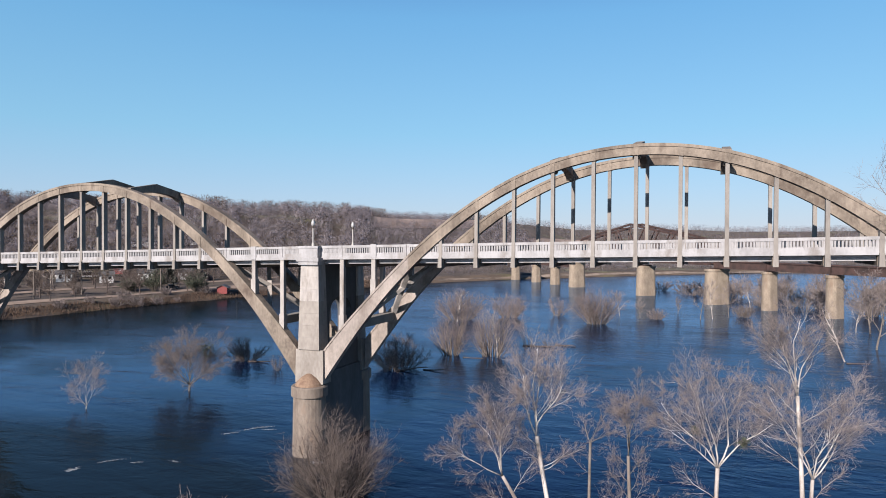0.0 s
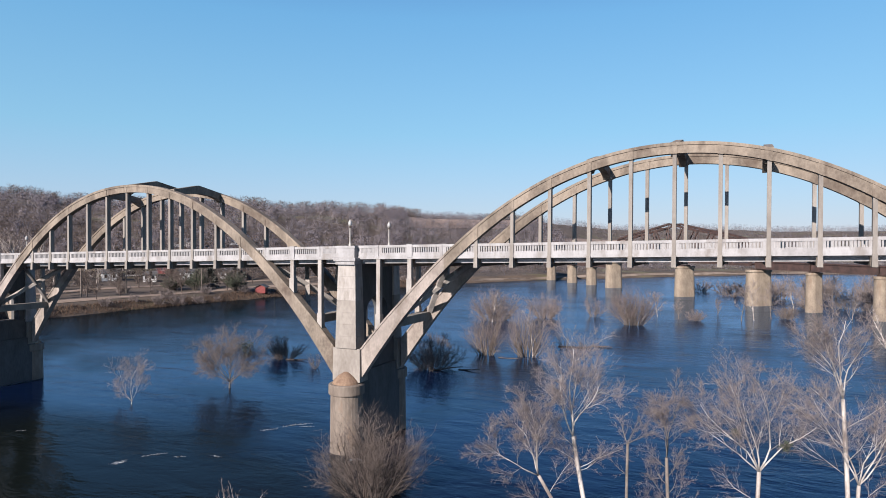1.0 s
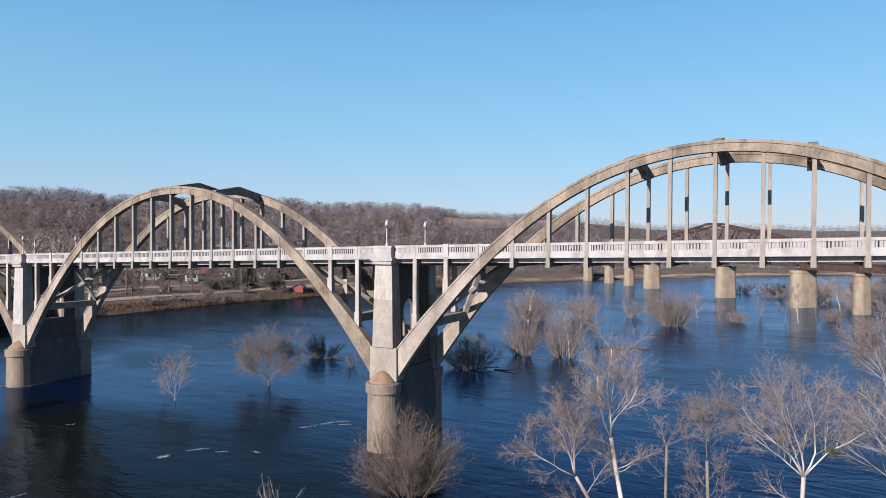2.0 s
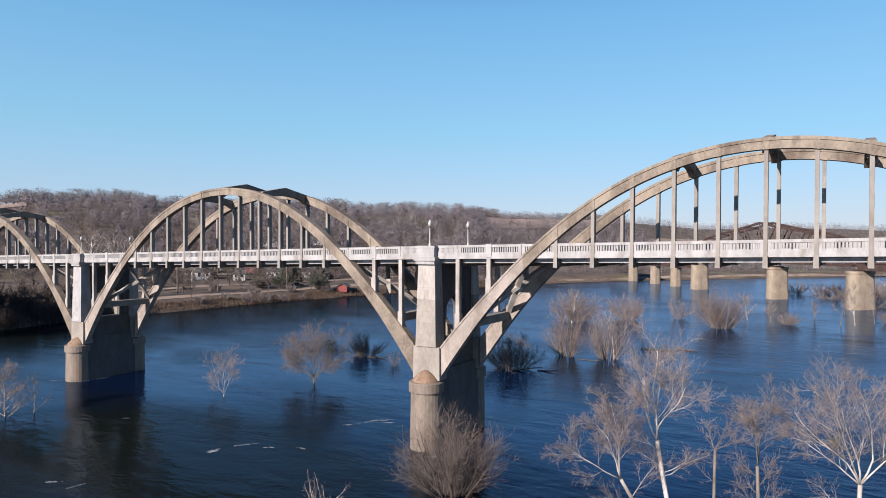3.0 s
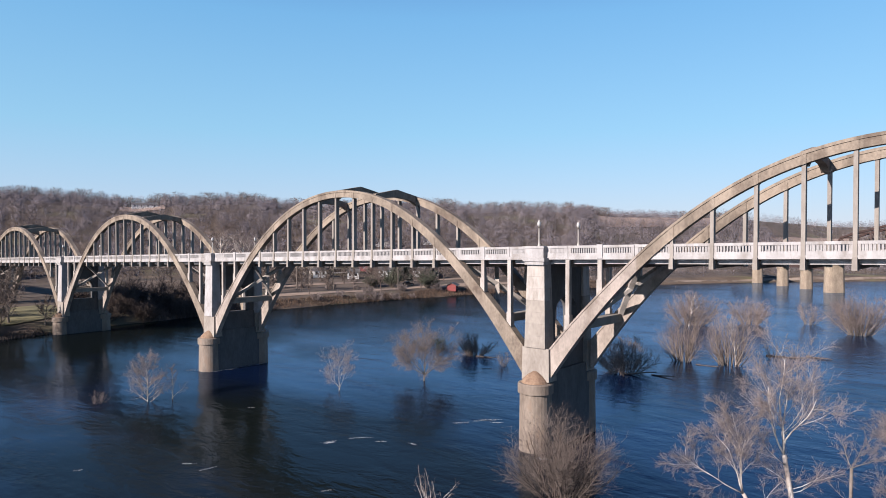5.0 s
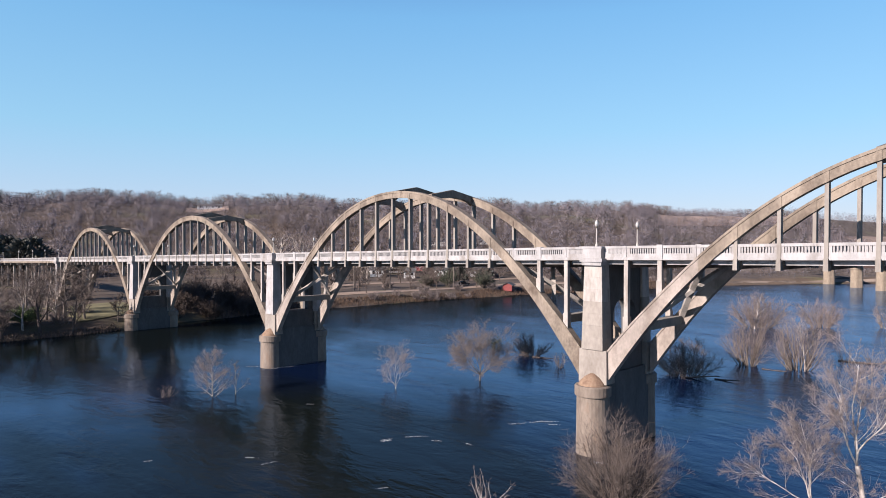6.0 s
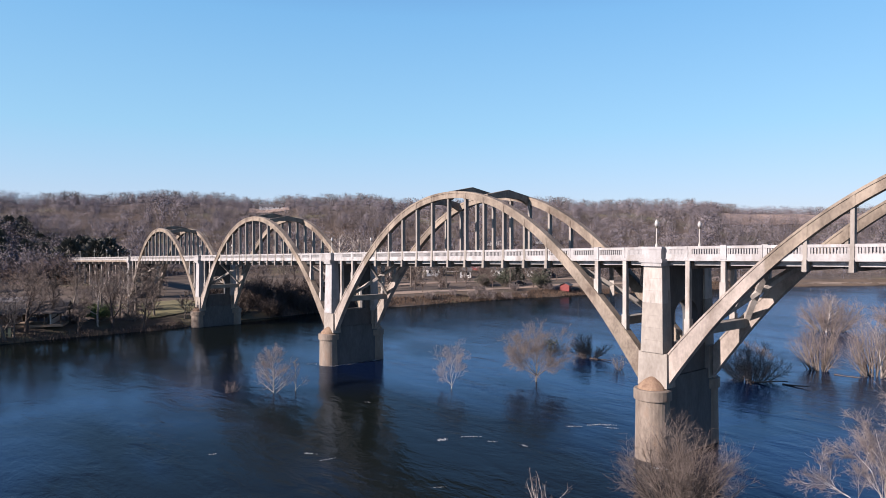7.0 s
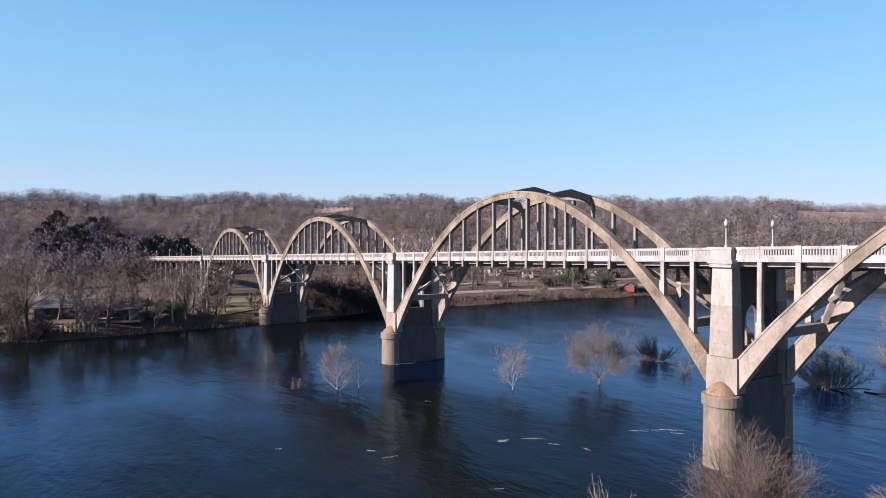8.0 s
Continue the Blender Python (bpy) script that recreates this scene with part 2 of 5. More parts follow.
def river_water():
    """Clear dark flood water: a mirror by its angle, over a deep body, with the mirror painted dimmer in places."""
    m = bpy.data.materials.new("river_water")
    m.use_nodes = True
    t = m.node_tree
    n, link = t.nodes, t.links.new
    co = n.new("ShaderNodeTexCoord")

    def noise(size, across, detail, bent, turn=-46):
        mp = n.new("ShaderNodeMapping")
        mp.inputs["Scale"].default_value = (1, across, 1)
        mp.inputs["Rotation"].default_value = (0, 0, radians(turn))
        link(co.outputs["Object"], mp.inputs[0])
        tex = n.new("ShaderNodeTexNoise")
        tex.inputs["Scale"].default_value, tex.inputs["Detail"].default_value = size, detail
        tex.inputs["Distortion"].default_value = bent
        link(mp.outputs[0], tex.inputs["Vector"])
        return tex.outputs[0]

    def math_node(kind, a, b):
        node = n.new("ShaderNodeMath")
        node.operation = kind
        for k, v in enumerate((a, b)):
            if isinstance(v, (int, float)):
                node.inputs[k].default_value = v
            else:
                link(v, node.inputs[k])
        return node.outputs[0]

    def spread(value, a, b, c, d):
        node = n.new("ShaderNodeMapRange")
        for key, v in (("From Min", a), ("From Max", b), ("To Min", c), ("To Max", d)):
            node.inputs[key].default_value = v
        link(value, node.inputs["Value"])
        return node.outputs[0]

    waves = 0.0
    for size, across, detail, k in ((0.03, 1.6, 3, 0.08), (0.17, 2.4, 6, 0.15), (0.7, 1.8, 3, 0.038), (3.2, 1.4, 2, 0.011)):
        waves = math_node("ADD", math_node("MULTIPLY", noise(size, across, detail, 0.6), k), waves)
    # slick and choppy stretches drawn out along the current
    chop = spread(noise(0.028, 3.2, 5, 1.2), 0.38, 0.62, 0.45, 1.3)
    bump = n.new("ShaderNodeBump")
    bump.inputs["Distance"].default_value = 1.0
    link(waves, bump.inputs["Height"])
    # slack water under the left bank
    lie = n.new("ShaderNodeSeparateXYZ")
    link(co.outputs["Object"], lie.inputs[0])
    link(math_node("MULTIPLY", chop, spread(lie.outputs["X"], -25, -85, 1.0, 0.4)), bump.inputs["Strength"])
    # weaker sky reflection painted in below the pier and along the left bank
    pier_dim = n.new("ShaderNodeVectorMath")
    pier_dim.operation = "DISTANCE"
    link(co.outputs["Object"], pier_dim.inputs[0])
    pier_dim.inputs[1].default_value = (-16, -25, 0)
    shore = math_node("MAXIMUM", spread(pier_dim.outputs["Value"], 44, 12, 0.0, 0.6), spread(lie.outputs["X"], -50, -100, 0.0, 0.6))
    dimming = spread(math_node("ADD", shore, noise(0.03, 1.8, 4, 1.0)), 0.52, 0.95, 0.0, 1.0)
    # full blue mirror out in the stream, dimmer and greyer where painted down
    mirror_tint = n.new("ShaderNodeMix")
    mirror_tint.data_type = "RGBA"
    mirror_tint.inputs["A"].default_value = (0.61, 0.76, 1.0, 1)
    mirror_tint.inputs["B"].default_value = (0.28, 0.35, 0.46, 1)
    link(dimming, mirror_tint.inputs["Factor"])
    # the body turns less blue along with the dimmed mirror
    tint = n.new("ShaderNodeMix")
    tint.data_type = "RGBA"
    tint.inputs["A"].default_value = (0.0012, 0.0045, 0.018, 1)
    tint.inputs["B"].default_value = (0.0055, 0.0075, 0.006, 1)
    link(dimming, tint.inputs["Factor"])
    body = n["Principled BSDF"]
    body.inputs["Roughness"].default_value = 1.0
    body.inputs["Specular IOR Level"].default_value = 0.0
    link(tint.outputs["Result"], body.inputs["Base Color"])
    fres, gloss, mix = n.new("ShaderNodeFresnel"), n.new("ShaderNodeBsdfGlossy"), n.new("ShaderNodeMixShader")
    fres.inputs["IOR"].default_value = 1.33
    gloss.inputs["Roughness"].default_value = 0.12
    link(mirror_tint.outputs["Result"], gloss.inputs["Color"])
    for node in (fres, gloss, body):
        link(bump.outputs[0], node.inputs["Normal"])
    link(fres.outputs[0], mix.inputs[0])
    link(body.outputs[0], mix.inputs[1])
    link(gloss.outputs[0], mix.inputs[2])
    link(mix.outputs[0], n["Material Output"].inputs["Surface"])
    return m


WATER = river_water()


# ---- building blocks ----
class Shape:
    """Vertices and faces of one mesh."""

    def __init__(self):
        self.v, self.f = [], []

    def box(self, x0, x1, y0, y1, z0, z1, taper=0.0, lift=0.0):
        """A box; taper narrows its top on each side, lift raises z by lift * x."""
        k = len(self.v)
        for z, t in ((z0, 0.0), (z1, taper)):
            for x, y in ((x0 + t, y0 + t), (x1 - t, y0 + t), (x1 - t, y1 - t), (x0 + t, y1 - t)):
                self.v.append((x, y, z + lift * x))
        for q in ((3, 2, 1, 0), (4, 5, 6, 7), (0, 1, 5, 4), (1, 2, 6, 5), (2, 3, 7, 6), (3, 0, 4, 7)):
            self.f.append(tuple(k + i for i in q))
        return self

    def prism(self, poly, a, b, axis="y"):
        """A polygon pushed from a to b along an axis; poly holds the two other coordinates."""
        k, n = len(self.v), len(poly)
        for c in (a, b):
            for p, q in poly:
                self.v.append((p, c, q) if axis == "y" else (c, p, q) if axis == "x" else (p, q, c))
        self.f.append(tuple(k + i for i in range(n)))
        self.f.append(tuple(k + n + i for i in reversed(range(n))))
        for i in range(n):
            j = (i + 1) % n
            self.f.append((k + j, k + i, k + n + i, k + n + j))
        return self

    def strip(self, low, high, a, b):
        """A bent bar in the xz plane between a lower and an upper line, from y = a to b."""
        k, n = len(self.v), len(low)
        for c in (a, b):
            for line in (low, high):
                for x, z in line:
                    self.v.append((x, c, z))
        la, ha, lb, hb = k, k + n, k + 2 * n, k + 3 * n
        for i in range(n - 1):
            self.f += [(la + i, la + i + 1, ha + i + 1, ha + i), (lb + i + 1, lb + i, hb + i, hb + i + 1),
                       (ha + i, ha + i + 1, hb + i + 1, hb + i), (la + i + 1, la + i, lb + i, lb + i + 1)]
        self.f += [(la, ha, hb, lb), (ha + n - 1, la + n - 1, lb + n - 1, hb + n - 1)]
        return self

    def stack(self, rings):
        """A tower of rectangles (half width, y0, y1, z), from the bottom up."""
        k = len(self.v)
        for w, y0, y1, z in rings:
            self.v += [(-w, y0, z), (w, y0, z), (w, y1, z), (-w, y1, z)]
        for i in range(len(rings) - 1):
            for j in range(4):
                m = (j + 1) % 4
                self.f.append((k + 4 * i + j, k + 4 * i + m, k + 4 * i + 4 + m, k + 4 * i + 4 + j))
        n = k + 4 * (len(rings) - 1)
        self.f += [(k + 3, k + 2, k + 1, k), (n, n + 1, n + 2, n + 3)]
        return self

    def tube(self, pts, radii, n=6):
        """A round limb through points."""
        k = len(self.v)
        pts = [Vector(p) for p in pts]
        for i, p in enumerate(pts):
            d = (pts[min(i + 1, len(pts) - 1)] - pts[max(i - 1, 0)]).normalized()
            a = d.orthogonal().normalized() if i == 0 else (a - d * a.dot(d)).normalized()
            b = d.cross(a)
            for j in range(n):
                w = 2 * math.pi * j / n
                self.v.append(tuple(p + (a * math.cos(w) + b * math.sin(w)) * radii[i]))
        for i in range(len(pts) - 1):
            for j in range(n):
                m = (j + 1) % n
                self.f.append((k + i * n + j, k + i * n + m, k + (i + 1) * n + m, k + (i + 1) * n + j))
        self.f.append(tuple(k + j for j in reversed(range(n))))
        self.f.append(tuple(k + (len(pts) - 1) * n + j for j in range(n)))
        return self

    def beam(self, p, q, w, h):
        """A square bar from p to q."""
        p, q = Vector(p), Vector(q)
        d = (q - p).normalized()
        s = d.cross(Vector((0, 0, 1)))
        s = s.normalized() if s.length > 1e-4 else Vector((1, 0, 0))
        u = s.cross(d)
        k = len(self.v)
        for e in (p, q):
            for i, j in ((-1, -1), (1, -1), (1, 1), (-1, 1)):
                self.v.append(tuple(e + s * (w / 2 * i) + u * (h / 2 * j)))
        for f in ((3, 2, 1, 0), (4, 5, 6, 7), (0, 1, 5, 4), (1, 2, 6, 5), (2, 3, 7, 6), (3, 0, 4, 7)):
            self.f.append(tuple(k + i for i in f))
        return self

    def lathe(self, x, y, profile, n=24):
        """A turned body round a vertical axis; profile: (radius, z) from the bottom up."""
        k = len(self.v)
        for r, z in profile:
            for j in range(n):
                w = 2 * math.pi * j / n
                self.v.append((x + r * math.cos(w), y + r * math.sin(w), z))
        for i in range(len(profile) - 1):
            for j in range(n):
                m = (j + 1) % n
                self.f.append((k + i * n + j, k + i * n + m, k + (i + 1) * n + m, k + (i + 1) * n + j))
        self.f.append(tuple(k + j for j in reversed(range(n))))
        self.f.append(tuple(k + (len(profile) - 1) * n + j for j in range(n)))
        return self

    def blade(self, p, q, w):
        """A thin twig from p to q, tapering to a point."""
        p, q = Vector(p), Vector(q)
        d = q - p
        s = Vector((random.uniform(-1, 1), random.uniform(-1, 1), random.uniform(-1, 1))).cross(d)
        if s.length < 1e-6:
            return self
        s = s.normalized() * (w / 2)
        k = len(self.v)
        self.v += [tuple(p - s), tuple(p + s), tuple(q)]
        self.f.append((k, k + 1, k + 2))
        return self


def mesh_of(name, shape, mat, smooth=False):
    me = bpy.data.meshes.new(name)
    me.from_pydata(shape.v, [], shape.f)
    me.materials.append(mat)
    if smooth:
        me.polygons.foreach_set("use_smooth", [True] * len(me.polygons))
    me.update()
    return me


def part(name, shape, mat, parent=None, label="", at=None, smooth=False):
    """One mesh object, under a thing or a part. shape may be a Shape or a mesh."""
    ob = new(name, shape if isinstance(shape, bpy.types.Mesh) else mesh_of(name, shape, mat, smooth))
    if parent:
        ob.parent = parent
    if at is not None:
        ob.location = at
    if label:
        ob["label"] = label
    return ob


def smoothstep(a, b, x):
    t = np.clip((np.asarray(x, float) - a) / (b - a), 0, 1)
    return t * t * (3 - 2 * t)


# ---- ground and river ----
EYE_X, EYE_Y = 33.6, -52.5
LEFT_Y, LEFT_X = [-600, -200, -60, -46, -30, -8, 15, 60, 100, 130, 190, 242, 278, 340], [-150, -140, -126, -119, -119, -119, -126, -128, -123, -118, -101, -83, -59, 0]
FAR_X, FAR_Y = [-130, -83, -59, 0, 60, 150, 400, 1200], [120, 242, 278, 345, 400, 440, 460, 480]
RIGHT_Y, RIGHT_X = [-600, -100, 60, 140, 260, 430], [120, 110, 92, 88, 96, 160]
AZ = [-60, -12, 10, 16, 20, 28, 40, 55, 70, 90, 120, 150]
RISE = [0.019, 0.019, 0.026, 0.038, 0.044, 0.054, 0.066, 0.069, 0.07, 0.068, 0.066, 0.05]
RIDGE = [1700, 1700, 1500, 1050, 850, 680, 580, 560, 560, 560, 560, 560]


def land(x, y):
    """How far a place lies inland of the river's edge (negative: in the river)."""
    wob = 2.5 * np.sin(y * 0.11) + 1.5 * np.sin(y * 0.31 + 1) + 2 * np.sin(x * 0.07)
    return np.maximum.reduce([np.interp(y, LEFT_Y, LEFT_X) - x, x - np.interp(y, RIGHT_Y, RIGHT_X), y - np.interp(x, FAR_X, FAR_Y)]) + wob * 0.4


def height(x, y):
    x, y = np.asarray(x, float), np.asarray(y, float)
    s = land(x, y)
    z = -3 + 3.2 * smoothstep(-8, 0.3, s) + 2.2 * smoothstep(0, 9, s) + 1.5 * smoothstep(10, 120, s)
    dx, dy = x - EYE_X, y - EYE_Y
    r, az = np.hypot(dx, dy), np.degrees(np.arctan2(-dx, dy))
    ridge = np.interp(az, AZ, RIDGE)
    top = 20 + np.interp(az, AZ, RISE) * ridge - 11 - 4
    hill = smoothstep(0.52, 1.0, r / ridge) * top * (1 + 0.04 * np.sin(az * 0.45) + 0.015 * np.sin(az * 1.1 + 1))
    z = z + hill * smoothstep(20, 120, s)
    z = z + (0.35 * np.sin(x * 0.08) * np.sin(y * 0.09 + 1)) * smoothstep(5, 30, s)
    return z


def ground_sheet():
    xs = np.concatenate([np.linspace(-4500, -700, 16), np.linspace(-660, -300, 26), np.linspace(-290, 180, 130), np.linspace(190, 700, 30), np.linspace(760, 4500, 16)])
    ys = np.concatenate([np.linspace(-4500, -700, 12), np.linspace(-640, -220, 16), np.linspace(-200, 480, 170), np.linspace(490, 900, 40), np.linspace(930, 2000, 30), np.linspace(2200, 4500, 10)])
    gx, gy = np.meshgrid(xs, ys)
    gz = height(gx, gy)
    s = Shape()
    s.v = list(zip(gx.ravel().tolist(), gy.ravel().tolist(), gz.ravel().tolist()))
    w = len(xs)
    s.f = [(j * w + i, j * w + i + 1, (j + 1) * w + i + 1, (j + 1) * w + i) for j in range(len(ys) - 1) for i in range(w - 1)]
    return tagged(part("ground", s, GROUND, smooth=True), "brown winter ground with dry grass and leaf litter", "ground", kind="structure")


ground_sheet()
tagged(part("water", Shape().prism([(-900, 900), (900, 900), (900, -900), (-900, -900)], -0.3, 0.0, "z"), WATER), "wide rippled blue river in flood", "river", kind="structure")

# ---- the arch bridge ----
PANEL = 58 / 18
ZB, GRADE = 17.16, 0.0224
NEAR, FAR, RIBW = 0.0, 7.5, 0.7
SKEW = 0.036


def deck_z(x):
    """The underside of the floor beams' ends."""
    return ZB + GRADE * x


def arch_mid(u):
    return 9.0 - 0.0237 * u * u + 0.13 * math.sin(math.pi * min(abs(u) / 25.0, 1.0)) ** 2


def arch_deep(u):
    return float(np.interp(abs(u), [0, 13, 19, 21.5, 23.4, 25.4, 27.5], [0.80, 0.88, 1.0, 1.07, 1.22, 1.5, 1.75]))


def rib_lines(step=0.5, end=27.6):
    low, high = [], []
    n = int(round(2 * end / step))
    for i in range(n + 1):
        u = -end + 2 * end * i / n
        c = math.cos(math.atan(2 * 0.0237 * u))
        half = arch_deep(u) / c / 2
        low.append((u, arch_mid(u) - half + GRADE * u))
        high.append((u, arch_mid(u) + half + GRADE * u))
    return low, high


def over(u):
    c = math.cos(math.atan(2 * 0.0237 * u))
    return arch_mid(u) + arch_deep(u) / c / 2


def under(u):
    c = math.cos(math.atan(2 * 0.0237 * u))
    return arch_mid(u) - arch_deep(u) / c / 2


def arch_span():
    """One arch with its ribs, hangers, posts, cross struts, floor beams and slab; local x from the crown, z from the floor beams' ends."""
    thing = new("arch_span")
    low, high = rib_lines()
    for y in (NEAR, FAR):
        k = SKEW * y
        cut = min(range(len(low)), key=lambda i: abs(low[i][0] + 19.2))
        for a, b, name, mat, label in ((0, cut + 1, "rib_leg", LEG, "pale concrete leg of the arch rib"), (cut, len(low), "arch_rib", CONCRETE, "weathered tan concrete arch rib")):
            part(name, Shape().strip([(u + k, z) for u, z in low[a:b]], [(u + k, z) for u, z in high[a:b]], y, y + RIBW), mat, thing, label)
            part("rib_coping", Shape().strip([(u + k, z - 0.2) for u, z in high[a:b]], [(u + k, z + 0.035) for u, z in high[a:b]], y - 0.07, y + RIBW + 0.07), mat, thing)
    for i in range(-8, 9):
        u = i * PANEL
        if abs(i) <= 5:
            for y in (NEAR, FAR):
                s = Shape().box(u - 0.14, u + 0.14, y + 0.1, y + 0.58, 0.0, under(u) + 0.3, 0, 0)
                s.box(u - 0.18, u + 0.18, y - 0.04, y + 0.7, -0.02, 0.9, 0.02)
                for k in range(len(s.v)):
                    s.v[k] = (s.v[k][0] + SKEW * y, s.v[k][1], s.v[k][2] + GRADE * u)
                part("hanger", s, HANG, thing)
                c = Shape().prism([(u - 0.2, under(u - 0.2) - 0.03), (u + 0.2, under(u + 0.2) - 0.03), (u + 0.2, over(u + 0.2) + 0.04), (u - 0.2, over(u - 0.2) + 0.04)], y - 0.04, y + RIBW + 0.04)
                c.v = [(a + SKEW * y, b, d + GRADE * u) for a, b, d in c.v]
                part("rib_collar", c, CONCRETE, thing)
        elif abs(i) >= 7:
            for y in (NEAR, FAR):
                s = Shape().box(u - 0.2, u + 0.2, y + 0.12, y + 0.54, over(u) - 0.4, 0.75)
                s.box(u - 0.26, u + 0.26, y + 0.05, y + 0.62, over(u) - 0.4, over(u) + 1.2)
                s.v = [(a + SKEW * y, b, d + GRADE * u) for a, b, d in s.v]
                part("post", s, WASH, thing, "pale square concrete post standing on the rib")
        b = Shape().prism([(NEAR + 0.4, 0.05), (NEAR + 0.4, 0.9), (FAR + 0.3, 0.9), (FAR + 0.3, 0.05)], u - 0.2, u + 0.2, "x")
        b.v = [(a, c, d + GRADE * u) for a, c, d in b.v]
        part("floor_beam", b, CONCRETE, thing)
    for i in (-2, 0, 2):
        u = i * PANEL
        t, m = over(u), (NEAR + FAR + RIBW) / 2
        poly = [(NEAR + 0.5, t - 1.05), (NEAR + 0.5, t + 0.12), (m, t + 0.8), (FAR + 0.2, t + 0.12), (FAR + 0.2, t - 1.05), (FAR - 0.6, t - 0.55), (FAR - 1.5, t - 0.3), (m, t - 0.15), (NEAR + 2.2, t - 0.3), (NEAR + 1.3, t - 0.55)]
        s = Shape().prism([(a, z + GRADE * u) for a, z in poly], u - 0.3, u + 0.3, "x")
        part("cross_strut", s, CONCRETE, thing, "gabled concrete strut between the arch ribs")
    # lower bracing between the leaning ribs
    for side in (-1, 1):
        def mid(u, y):
            return (side * u, y, arch_mid(u) + GRADE * side * u)
        s = Shape().beam(mid(24.4, 0.5), mid(24.4, 7.7), 0.9, 0.8)
        part("lower_strut", s, HANG, thing)
        for a, b in ((0.5, 7.7), (7.7, 0.5)):
            pts = [mid(24.2 - 5.4 * k / 8, a + (b - a) * k / 8) for k in range(9)]
            low = [(q[0], q[1], q[2]) for q in pts]
            s = Shape()
            for k in range(9):
                for dx, dz in ((-0.26, -0.2), (0.26, -0.2), (0.26, 0.2), (-0.26, 0.2)):
                    s.v.append((low[k][0] + dx, low[k][1], low[k][2] + dz))
            for k in range(8):
                for j in range(4):
                    m = (j + 1) % 4
                    s.f.append((k * 4 + j, k * 4 + m, k * 4 + 4 + m, k * 4 + 4 + j))
            s.f += [(3, 2, 1, 0), (32, 33, 34, 35)]
            part("cross_brace", s, WASH, thing, "pale concrete cross brace below the deck")
        s = Shape().beam(mid(18.7, 0.5), mid(18.7, 7.7), 0.6, 0.7)
        part("upper_strut", s, CONCRETE, thing)
    slab = Shape().box(-29, 29, NEAR + 0.3, FAR + 0.4, 0.72, 0.93, 0, GRADE)
    for y in (NEAR + 0.15, FAR - 0.05):
        part("kerb", Shape().box(-29, 29, y, y + 0.6, 0.78, 1.05, 0, GRADE), PAINT, thing, "white slab edge below the parapet")
    for y in (1.05, 3.0, 4.9, 6.9):
        part("stringer", Shape().box(-28.2, 28.2, y - 0.18, y + 0.18, 0.37, 0.74, 0, GRADE), PAINT, thing)
    part("deck_slab", slab, CONCRETE, thing)
    part("roadway", Shape().box(-29, 29, NEAR + 0.75, FAR - 0.05, 0.93, 0.99, 0, GRADE), ASPHALT, thing, "dark asphalt roadway")
    return thing


SLOTS = 11
balu = mesh_of("baluster", Shape().box(-0.058, 0.058, -0.1, 0.1, 0.34, 0.84), PAINT)


def parapet(thing, x0, x1, y, single):
    """One bay of the pierced parapet."""
    lift = GRADE * (x0 + x1) / 2
    s = Shape()
    s.box(x0, x1, y - 0.13, y + 0.13, 1.0, 1.35, 0, GRADE)
    s.box(x0, x1, y - 0.16, y + 0.16, 1.82, 2.05, 0, GRADE)
    s.box(x0, x0 + 0.34, y - 0.12, y + 0.12, 1.35, 1.82, 0, GRADE)
    s.box(x1 - 0.34, x1, y - 0.12, y + 0.12, 1.35, 1.82, 0, GRADE)
    xs = [x0 + 0.34 + (x1 - x0 - 0.68) * (k + 0.5) / SLOTS for k in range(SLOTS)]
    if not single:
        for x in xs:
            s.box(x - 0.058, x + 0.058, y - 0.1, y + 0.1, 1.34, 1.83, 0, GRADE)
    p = part("parapet_panel", s, PAINT, thing, "white pierced concrete parapet")
    if single:
        for x in xs:
            part("baluster", balu, PAINT, p, at=(x, y, 1.0 + GRADE * x))


def lamp_post(x, y, z):
    thing = tagged(new("street_lamp"), "cream lamp post with a milk glass globe on the parapet", "street lamp", "lamps on the bridge")
    part("post", Shape().lathe(0, 0, [(0.13, 0), (0.13, 0.15), (0.08, 0.25), (0.06, 0.4), (0.05, 1.75), (0.08, 1.8), (0.12, 1.86)], 10), LAMP_METAL, thing)
    part("globe", Shape().lathe(0, 0, [(0.08, 1.86), (0.15, 1.96), (0.18, 2.1), (0.15, 2.26), (0.07, 2.4)], 12), GLOBE, thing, smooth=True)
    part("collar", Shape().lathe(0, 0, [(0.09, 1.7), (0.13, 1.74), (0.13, 1.84), (0.09, 1.87)], 10), BROWN, thing)
    part("finial", Shape().lathe(0, 0, [(0.1, 2.38), (0.07, 2.44), (0.015, 2.5)], 8), LAMP_METAL, thing)
    thing.location = (x, y, z)
    return thing


